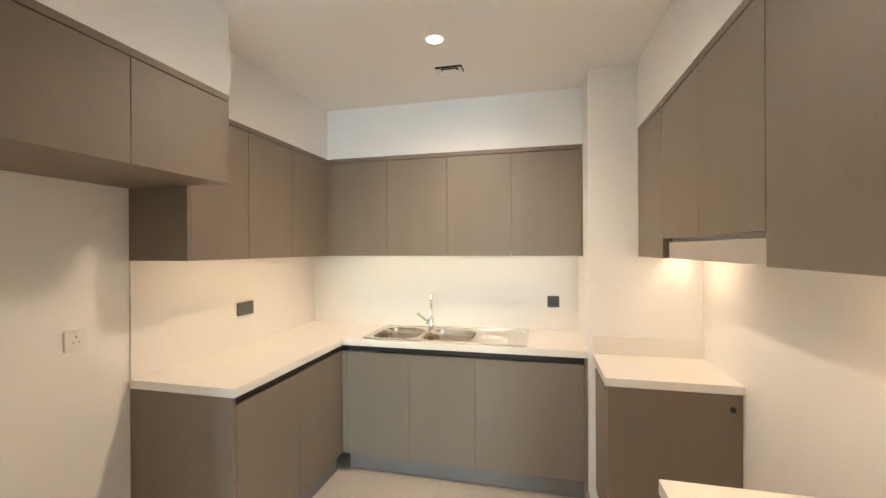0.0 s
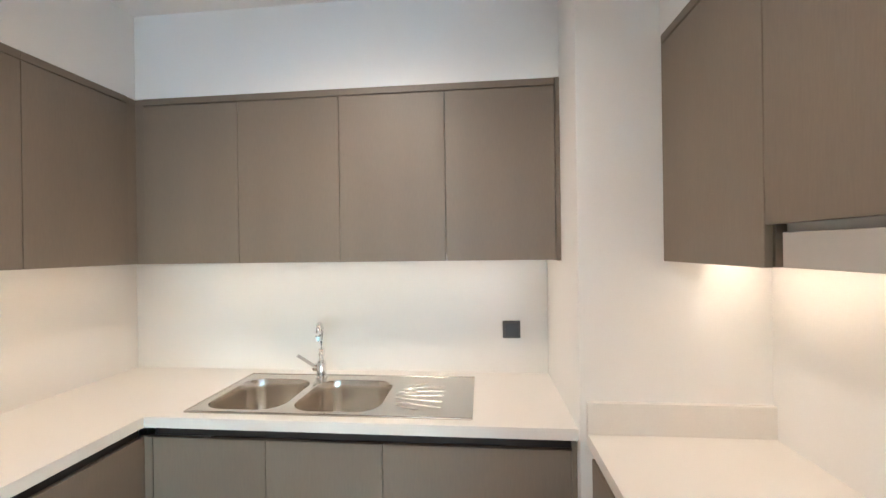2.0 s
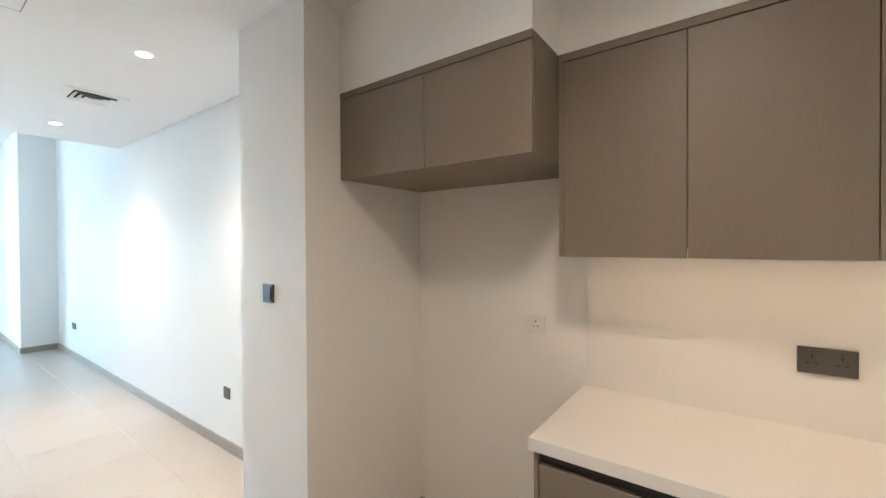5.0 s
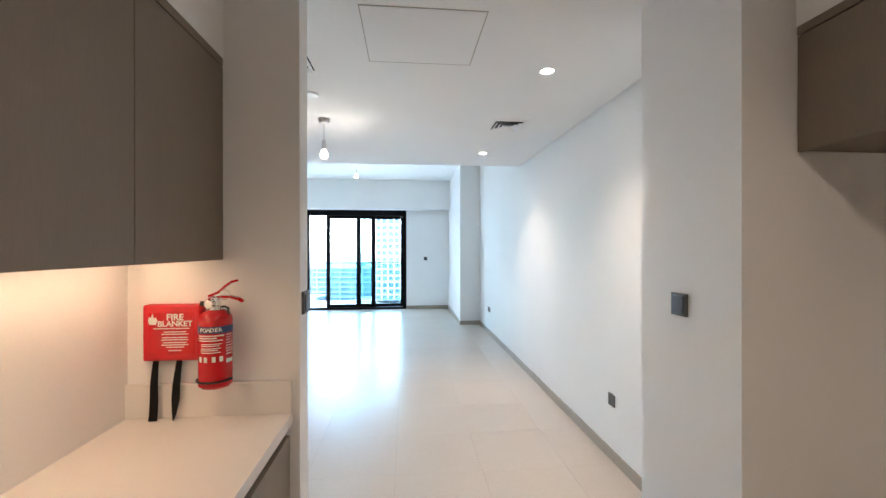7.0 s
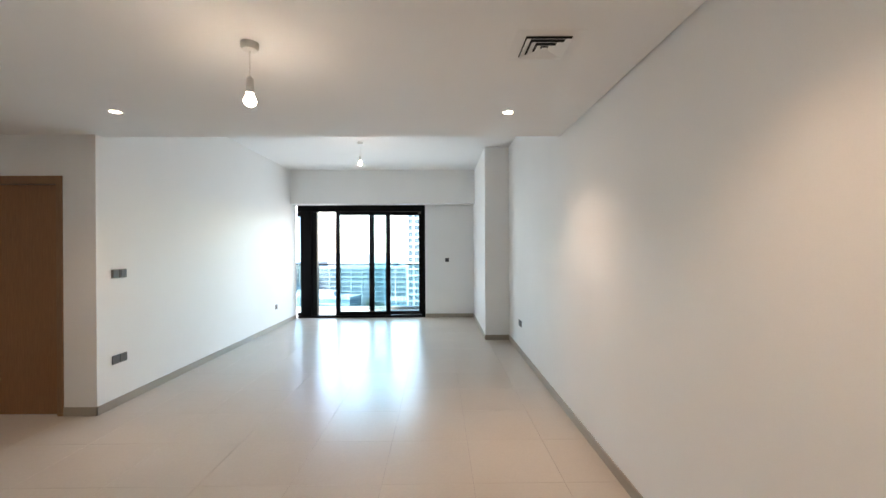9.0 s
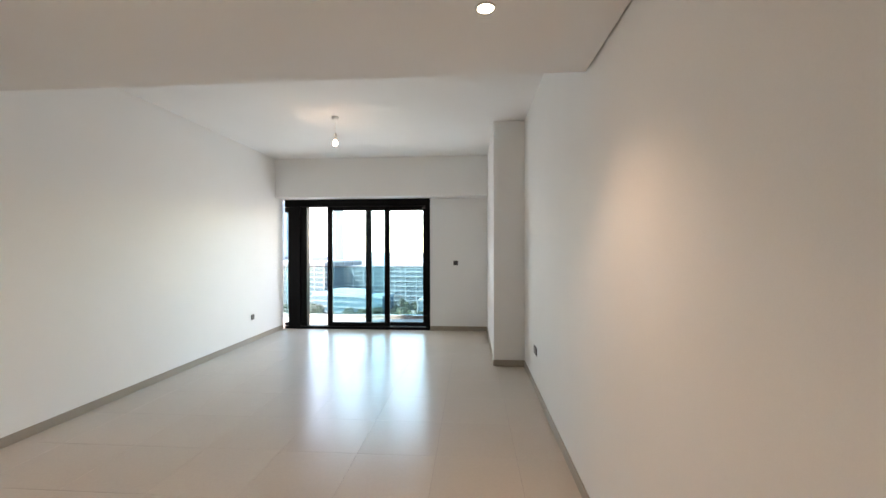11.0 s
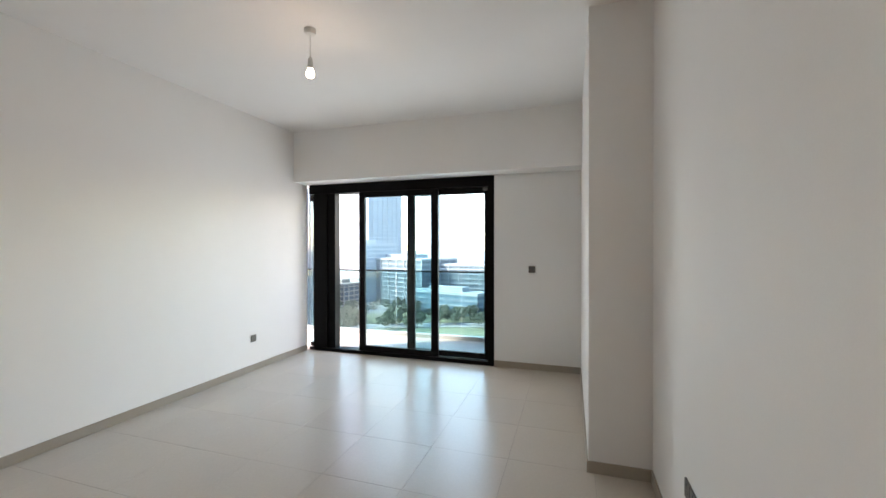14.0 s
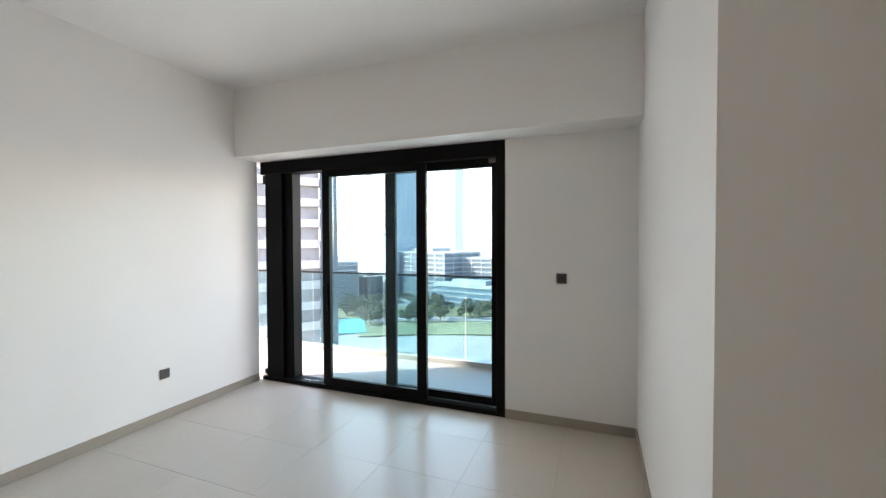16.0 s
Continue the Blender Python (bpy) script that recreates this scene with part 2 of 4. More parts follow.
def skirting(name, x0, x1, y0, y1):
    setting(name, boxed(x0, x1, y0, y1, FZ, 0.060, bevel=0.002, seg=1), SKIRT, "low grey-beige tiled skirting along the wall", "baseboard")


def skirtings():
    t = 0.012
    skirting("baseboard_right", XW, XW + t, YP + t, 0.298)
    skirting("baseboard_pier_front", XW, XP, YP, YP + t)
    skirting("baseboard_pier", XP, XP + t, YW + t, YP + t)
    skirting("baseboard_window", XP + t, 0.099, YW, YW + t)
    skirting("baseboard_left", XO - t, XO, YW + 0.03, YD + t)
    skirting("baseboard_lobby", XO - t, 3.277, YD, YD + t)
    skirting("baseboard_niche", XL, XL + t, 0.832 + t, 1.756)
    skirting("baseboard_niche_side", XL, -0.941 + t, 0.832, 0.832 + t)
    skirting("baseboard_niche_pier", -0.941, -0.941 + t, 0.298 - t, 0.832)
    skirting("baseboard_niche_back", XW + t, -0.941, 0.298 - t, 0.298)
    skirting("baseboard_wing", 0.502 - t, 0.502, 0.335, 0.450)
    skirting("baseboard_column", 0.502 - t, 0.502, 2.76 - t, 2.86)


# ---- kitchen ----
def door_panel(name, parent, axis, front, a0, a1, z0, z1, thick=0.018, gap=0.0013, mat=None):
    """A flat cabinet door. axis: the axis it faces along ('x+', 'x-', 'y-'); front: its face; a0 to a1: its width."""
    a0, a1 = a0 + gap, a1 - gap
    if axis == "y-":
        bm = boxed(a0, a1, front, front + thick, z0, z1, bevel=0.0012, seg=1)
    elif axis == "x+":
        bm = boxed(front - thick, front, a0, a1, z0, z1, bevel=0.0012, seg=1)
    else:
        bm = boxed(front, front + thick, a0, a1, z0, z1, bevel=0.0012, seg=1)
    return part(name, bm, mat or LAMINATE, parent)


def wall_cabinets():
    lab = "taupe wood-grain handleless wall cabinet under a white bulkhead"
    strip = 0.028
    dt = UT - strip - 0.004
    # left run
    for i, (a, b) in enumerate(((1.792, 2.180), (2.180, 2.591), (2.591, 3.000))):
        c = thing("wall_cabinet", (XL, a, UB), lab, "cabinet", "kitchen wall cabinets")
        part("body", boxed(XL, -1.384, a, b, UB + 0.030, UT - 0.002), LAMIN2, c)
        door_panel("door", c, "x+", -1.362, a, b, UB, dt)
        part("top_rail", boxed(-1.382, -1.362, a, b, UT - strip, UT, bevel=0.001, seg=1), LAMIN2, c)
    single("cabinet_end_panel", boxed(XL, -1.362, 1.774, 1.792, UB, UT, bevel=0.001, seg=1), LAMIN2, "taupe end panel of the wall cabinets above the worktop", "panel")
    # sink run
    for a, b in ((-1.325, -0.878), (-0.878, -0.421), (-0.421, 0.035), (0.035, 0.483)):
        c = thing("wall_cabinet", (a, YS, UB), lab, "cabinet", "kitchen wall cabinets")
        part("body", boxed(a, b, 3.064, YS, UB + 0.030, UT - 0.002), LAMIN2, c)
        door_panel("door", c, "y-", 3.042, a, b, UB, dt)
        part("top_rail", boxed(a, b, 3.042, 3.062, UT - strip, UT, bevel=0.001, seg=1), LAMIN2, c)
    single("cabinet_end_panel", boxed(0.484, 0.502, 3.038, YS, UB - 0.004, UT, bevel=0.001, seg=1), LAMIN2, "taupe end panel of the wall cabinets beside a column", "panel")
    bm = boxed(-1.384, -1.366, 3.001, 3.30, UB, UT - 0.002)
    box(bm, -1.366, -1.326, 3.046, 3.30, UB, UT - 0.002)
    single("corner_filler", bm, LAMIN2, "taupe filler strip in the corner of the wall cabinets", "panel")
    # right run
    for a, b in ((2.285, 2.757), (0.935, 1.425), (0.452, 0.935)):
        c = thing("wall_cabinet", (XR, a, UB), lab, "cabinet", "kitchen wall cabinets")
        part("body", boxed(0.797, XR, a, b, UB + 0.030, UT - 0.002), LAMIN2, c)
        side = a if a > 2 else b - 0.016
        part("side", boxed(0.797, XR, side, side + 0.016, UB + 0.001, UB + 0.0299), LAMIN2, c)
        door_panel("door", c, "x-", 0.775, a, b, UB, dt)
        part("top_rail", boxed(0.775, 0.795, a, b, UT - strip, UT, bevel=0.001, seg=1), LAMIN2, c)
    for a, b in ((1.862, 2.285), (1.425, 1.862)):
        c = thing("wall_cabinet", (XR, a, 1.58), "short taupe wall cabinet above the cooker hood", "cabinet", "kitchen wall cabinets")
        part("body", boxed(0.797, XR, a, b, 1.585, UT - 0.002), LAMIN2, c)
        door_panel("door", c, "x-", 0.775, a, b, 1.562, dt)
        part("top_rail", boxed(0.775, 0.795, a, b, UT - strip, UT, bevel=0.001, seg=1), LAMIN2, c)
    h = thing("cooker_hood", (1.0, 1.85, UB), "slim built-in brushed steel cooker hood under the cabinets", "hood")
    part("body", boxed(0.812, XR - 0.004, 1.432, 2.275, UB + 0.03, 1.580), VENT, h)
    part("front_panel", boxed(0.794, 0.811, 1.429, 2.262, UB + 0.002, 1.545, bevel=0.002), SATIN, h)
    part("filter", boxed(0.84, XR - 0.06, 1.50, 2.20, UB + 0.018, UB + 0.030), STEEL, h)
    # cabinet over the fridge niche
    for a, b in ((0.834, 1.326), (1.326, 1.772)):
        c = thing("fridge_cabinet", (XL, a, 1.815), "deep taupe cabinet hung over the empty fridge niche", "cabinet", "cabinets over the fridge niche")
        part("body", boxed(XL, -1.150, a, b, 1.819, UT - 0.002), LAMIN2, c)
        door_panel("door", c, "x+", -1.128, a, b, 1.815, dt)
        part("top_rail", boxed(-1.148, -1.128, a, b, UT - strip, UT, bevel=0.001, seg=1), LAMIN2, c)
    # glowing strips tucked under the cabinets
    for n, (x0, x1, y0, y1) in enumerate(((-1.50, -1.47, 1.85, 3.20), (-1.20, 0.44, 3.20, 3.23), (0.96, 0.99, 2.34, 2.72), (0.96, 0.99, 0.52, 1.38))):
        s = thing("led_strip", (x0, y0, UB), "slim warm light strip under the wall cabinets", "lamp", "strips under the cabinets")
        part("housing", boxed(x0 - 0.004, x1 + 0.004, y0 - 0.004, y1 + 0.004, UB + 0.024, UB + 0.030), VENT, s)
        part("diffuser", boxed(x0, x1, y0, y1, UB + 0.021, UB + 0.024), STRIP, s)


def base_cabinets():
    lab = "taupe wood-grain handleless base cabinet under the worktop"
    top = 0.815
    # left run
    for a, b in ((1.794, 2.284), (2.284, 2.790)):
        c = thing("base_cabinet", (XL, a, FZ), lab, "cabinet", "kitchen base cabinets")
        part("body", boxed(XL, -1.142, a, b, 0.10, 0.858), LAMIN2, c)
        door_panel("door", c, "x+", -1.120, a, b, 0.105, top)
        part("grip_channel", boxed(-1.1419, -1.134, a, b, top + 0.004, 0.857), DARK, c, "dark recessed grip channel")
        part("plinth", boxed(-1.176, -1.160, a, b, FZ, 0.10), PLINTH, c, "grey plinth")
    single("cabinet_end_panel", boxed(XL, -1.122, 1.776, 1.793, FZ, 0.858, bevel=0.001, seg=1), LAMIN2, "tall taupe side panel closing the base cabinets", "panel")
    # sink run
    for a, b in ((-1.085, -0.632), (-0.632, -0.187), (-0.187, 0.482)):
        c = thing("base_cabinet", (a, YS, FZ), lab, "cabinet", "kitchen base cabinets")
        part("back", boxed(a, b, 3.36, YS, 0.10, 0.858), LAMIN2, c)
        part("body", boxed(a, b, 2.822, 3.36, 0.10, 0.660), LAMIN2, c)
        door_panel("door", c, "y-", 2.800, a, b, 0.105, top)
        part("grip_channel", boxed(a, b, 2.814, 2.8219, top + 0.004, 0.857), DARK, c, "dark recessed grip channel")
        part("plinth", boxed(a, b, 2.850, 2.866, FZ, 0.10), PLINTH, c, "grey plinth")
    bm = boxed(-1.119, -1.087, 2.800, 2.818, 0.105, top)
    box(bm, -1.1419, -1.124, 2.792, 2.812, 0.105, top)
    single("corner_filler", bm, LAMIN2, "taupe filler strip in the corner of the base cabinets", "panel")
    single("cabinet_end_panel", boxed(0.483, 0.500, 2.800, YS, FZ, 0.858, bevel=0.001, seg=1), LAMIN2, "taupe side panel of the base cabinets beside a column", "panel")
    # right run, either side of the cooker space
    for a, b, hole in ((2.316, 2.756, True), (0.452, 0.930, False), (0.930, 1.408, False)):
        c = thing("base_cabinet", (XR, a, FZ), lab, "cabinet", "kitchen base cabinets")
        part("body", boxed(0.560, XR, a, b, 0.10, 0.858), LAMIN2, c)
        door_panel("door", c, "x-", 0.538, a, b, 0.105, top)
        part("grip_channel", boxed(0.552, 0.5599, a, b, top + 0.004, 0.857), DARK, c, "dark recessed grip channel")
        part("plinth", boxed(0.578, 0.594, a, b, FZ, 0.10), PLINTH, c, "grey plinth")
    p = thing("cabinet_end_panel", (XR, 2.305, FZ), "taupe side panel with a cable outlet facing the empty cooker space", "panel")
    part("board", boxed(0.540, XR, 2.315, 2.343, FZ, 0.858, bevel=0.001, seg=1), LAMIN2, p)
    part("cable_grommet", lathe(bmesh.new(), ((0.013, 0), (0.013, 0.004), (0.010, 0.005), (0.008, 0.002)), 20, pose(1.067, 2.315, 0.785, 90)), BLACK, p, "black round cable outlet", smooth=True)
    single("cabinet_end_panel", boxed(0.540, XR, 1.409, 1.425, FZ, 0.858, bevel=0.001, seg=1), LAMIN2, "taupe side panel facing the empty cooker space", "panel")


SX0, SX1, SY0, SY1 = -0.975, 0.136, 2.828, 3.296


def worktops():
    z0, z1 = 0.860, CT
    bm = boxed(XL + 0.012, -1.103, 1.766, 2.780, z0, z1)
    box(bm, XL + 0.012, SX0 + 0.02, 2.780, YS - 0.012, z0, z1)
    box(bm, SX0 + 0.02, SX1 - 0.02, 2.780, SY0 + 0.02, z0, z1)
    box(bm, SX0 + 0.02, SX1 - 0.02, SY1 - 0.02, YS - 0.012, z0, z1)
    box(bm, SX1 - 0.02, 0.501, 2.780, YS - 0.012, z0, z1)
    bmesh.ops.remove_doubles(bm, verts=bm.verts, dist=0.0005)
    single("worktop", bm, QUARTZ, "white quartz worktop turning the corner, with a sink cut in", "worktop")
    single("worktop", boxed(0.522, XR, 2.292, 2.758, z0, z1, bevel=0.002), QUARTZ, "short white quartz worktop beside the cooker space", "worktop")
    single("worktop", boxed(0.526, XR, 0.452, 1.430, z0, z1, bevel=0.002), QUARTZ, "short white quartz worktop under the fire extinguisher", "worktop")
    single("splashback", boxed(XL, XL + 0.012, 1.774, YS, z0, UB), QUARTZ, "white quartz splashback above the worktop", "splashback")
    single("splashback", boxed(XL + 0.0121, 0.501, YS - 0.012, YS, z0, UB), QUARTZ, "white quartz splashback behind the sink", "splashback")
    single("upstand", boxed(0.522, XR, 2.742, 2.7595, CT, 1.005, bevel=0.002), QUARTZ, "low white quartz upstand against the column", "upstand")
    single("upstand", boxed(0.530, XR, 0.4505, 0.466, CT, 1.022, bevel=0.002), QUARTZ, "low white quartz upstand below the fire extinguisher", "upstand")


def rounded(cx, cy, hx, hy, r, n=10):
    out = []
    for qx, qy, a0 in ((1, 1, 0), (-1, 1, 90), (-1, -1, 180), (1, -1, 270)):
        for i in range(n):
            a = radians(a0 + 90 * i / (n - 1))
            out.append((cx + qx * (hx - r) + r * math.cos(a), cy + qy * (hy - r) + r * math.sin(a)))
    return out


def kitchen_sink():
    s = thing("kitchen_sink", (-0.4, 3.06, CT), "brushed steel double-bowl kitchen sink with ribbed drainer", "sink")
    zr = CT + 0.006

    def bowl(name, x0, x1, cx, cy, hx, hy, r):
        bm = bmesh.new()
        inner = rounded(cx, cy, hx, hy, r)
        outer = []
        y0, y1 = SY0, SY1
        for x, y in inner:
            dx, dy = x - cx, y - cy
            k = min(((x1 if dx > 0 else x0) - cx) / dx if abs(dx) > 1e-6 else 9e9, ((y1 if dy > 0 else y0) - cy) / dy if abs(dy) > 1e-6 else 9e9)
            outer.append((cx + dx * k, cy + dy * k))
        for q in ((x0, y0), (x0, y1), (x1, y0), (x1, y1)):
            i = min(range(len(outer)), key=lambda j: (outer[j][0] - q[0]) ** 2 + (outer[j][1] - q[1]) ** 2)
            outer[i] = q
        loops = [(1, None, zr), (0, 1.0, zr), (0, 0.985, zr - 0.006), (0, 0.96, zr - 0.05), (0, 0.93, zr - 0.14), (0, 0.86, zr - 0.158), (0, 0.70, zr - 0.164), (0, 0.15, zr - 0.168)]
        rings = []
        for o, k, z in loops:
            if o:
                rings.append([bm.verts.new((x, y, z)) for x, y in outer])
            else:
                rings.append([bm.verts.new((cx + (x - cx) * k, cy + (y - cy) * k, z)) for x, y in inner])
        n = len(inner)
        for a, b in zip(rings, rings[1:]):
            for i in range(n):
                j = (i + 1) % n
                bm.faces.new((a[i], a[j], b[j], b[i]))
        bm.faces.new(rings[-1])
        b = part(name, bm, STEEL, s, smooth=True)
        part("drain", lathe(bmesh.new(), ((0.042, 0.0), (0.042, 0.003), (0.030, 0.004), (0.026, 0.001)), 20, pose(cx, cy, zr - 0.168)), CHROME, b, smooth=True)

    bowl("bowl", SX0, -0.592, -0.778, 3.040, 0.166, 0.184, 0.095)
    bowl("bowl", -0.592, -0.205, -0.402, 3.040, 0.178, 0.184, 0.095)
    bm = boxed(-0.2049, SX1, SY0, SY1, CT + 0.001, zr, bevel=0.0)
    part("drainer", bm, STEEL, s)
    for i in range(7):
        k = i - 3
        xs, ys, xe = -0.200 + 0.010 * abs(k), 3.045 + 0.038 * k, (0.020 if 0 < i < 6 else -0.060)
        ye = ys + 0.115 * k * (xe - xs)
        rb = tube(bmesh.new(), ((xs, ys, zr - 0.003), (xs + 0.012, ys, zr), (xe - 0.012, ye, zr), (xe, ye, zr - 0.003)), 0.0020, 8)
        part("drainer_rib", rb, STEEL, s, smooth=True)
    rim = bmesh.new()
    for a, b in (((SX0, SY0), (SX1, SY0)), ((SX1, SY0), (SX1, SY1)), ((SX1, SY1), (SX0, SY1)), ((SX0, SY1), (SX0, SY0))):
        tube(rim, ((*a, zr - 0.0015), (*b, zr - 0.0015)), 0.0045, 8)
    part("rim", rim, STEEL, s, smooth=True)
    t = thing("mixer_tap", (-0.600, 3.256, zr), "chrome kitchen mixer tap with a tall square-bent spout", "tap")
    x, y = -0.600, 3.256
    part("base", lathe(bmesh.new(), ((0.029, 0), (0.029, 0.006), (0.024, 0.010), (0.022, 0.075), (0.018, 0.082)), 24, pose(x, y, zr)), CHROME, t, smooth=True)
    sp = [(x, y, zr + 0.07), (x, y, zr + 0.225)] + [(x + 0.25 * 0.042 * (1 - math.cos(a)), y - 0.042 * (1 - math.cos(a)), zr + 0.225 + 0.038 * math.sin(a)) for a in (0.5, 1.0, 1.57, 2.1, 2.6, 3.0)]
    part("spout", tube(bmesh.new(), sp, 0.0125, 14), CHROME, t, smooth=True)
    part("collar", lathe(bmesh.new(), ((0.0165, 0), (0.0165, 0.03), (0.0135, 0.033)), 20, pose(x, y, zr + 0.105)), CHROME, t, smooth=True)
    part("spout_tip", lathe(bmesh.new(), ((0.015, 0), (0.015, 0.022), (0.0125, 0.025)), 18, pose(x + 0.021, y - 0.085, zr + 0.196)), CHROME, t, "chrome aerator", smooth=True)
    part("valve", lathe(bmesh.new(), ((0.019, 0), (0.019, 0.035), (0.016, 0.040)), 20, pose(x, y, zr + 0.048, 0, -90)), CHROME, t, smooth=True)
    part("lever", tube(bmesh.new(), ((x - 0.022, y, zr + 0.045), (x - 0.060, y - 0.022, zr + 0.080), (x - 0.100, y - 0.045, zr + 0.117)), 0.0085, 12, 0.0075), SATIN, t, "dark satin lever", smooth=True)


def socket(m, label, gangs=1, holes=False, rocker=False, mat=None, face=None, w=0.086, group="sockets and switches"):
    """A wall plate in its own xz plane, facing -y."""
    mat, face = mat or PLATE, face or ROCKER
    half = w / 2 if gangs == 1 else 0.073
    s = thing("wall_switch" if rocker else "wall_socket", m, label, "switch" if rocker else "socket", group)
    part("plate", boxed(-half, half, -0.010, 0, -0.043, 0.043, bevel=0.003), mat, s, world=False)
    if rocker:
        part("rocker", boxed(-half + 0.011, half - 0.011, -0.015, -0.0098, -0.032, 0.032, bevel=0.002), face, s, world=False)
    if holes:
        for cx in ((0,) if gangs == 1 else (-0.036, 0.036)):
            for dx, dz, hw, hh in ((0, 0.014, 0.0022, 0.005), (-0.011, -0.008, 0.004, 0.0019), (0.011, -0.008, 0.004, 0.0019)):
                part("pin_slot", boxed(cx + dx - hw, cx + dx + hw, -0.0106, -0.0099, dz - hh, dz + hh), BLACK, s, world=False)
            part("toggle", boxed(cx - 0.006, cx + 0.006, -0.013, -0.0098, 0.025, 0.036, bevel=0.001), face, s, world=False)
    return s


def plates():
    d = "dark grey"
    socket(pose(XL + 0.012, 2.540, 1.132, 0, 0, 90), d + " double socket on the white splashback", 2, holes=True)
    socket(pose(0.323, YS - 0.012, 1.117), d + " blank plate on the splashback beside the sink", rocker=True)
    socket(pose(XL, 1.540, 1.140, 0, 0, 90), "white socket with switch in the fridge niche", 1, holes=True, mat=WHITEP, face=WHITEP)
    socket(pose(-0.941, 0.552, 1.297, 0, 0, 90), d + " light switch on the white pier", rocker=True)
    socket(pose(0.502, 0.384, 1.303, 0, 0, -90), d + " light switch on the narrow end of the wing wall", rocker=True)
    socket(pose(XW, -0.779, 0.415, 0, 0, 90), d + " socket low on the white wall", holes=True)
    for y in (-5.047, -5.139):
        socket(pose(XW, y, 0.42, 0, 0, 90), d + " socket of a pair low on the white wall", holes=True)
    socket(pose(-0.386, YW, 1.256, 0, 0, 180), d + " switch plate on the wall beside the window", rocker=True)
    for y in (-3.253, -3.348):
        socket(pose(XO, y, 1.280, 0, 0, -90), d + " light switch of a pair on the long wall", rocker=True)
        socket(pose(XO, y, 0.44, 0, 0, -90), d + " socket of a pair low on the long wall", holes=True)
    socket(pose(XO, -7.136, 0.389, 0, 0, -90), d + " socket low on the long wall near the window", holes=True)


def writing(name, text, size, m, mat, parent, extrude=0.0006):
    cu = bpy.data.curves.new(name, "FONT")
    cu.body, cu.size, cu.extrude = text, size, extrude
    cu.offset = 0.0006
    cu.align_x, cu.align_y = "CENTER", "CENTER"
    ob = new(name, cu)
    ob.parent = parent
    ob.matrix_basis = m
    bpy.context.view_layer.update()
    me = bpy.data.meshes.new_from_object(ob.evaluated_get(bpy.context.evaluated_depsgraph_get()))
    me.materials.clear()
    me.materials.append(mat)
    bpy.data.objects.remove(ob)
    o = new(name, me)
    o.parent = parent
    o.matrix_basis = m
    return o


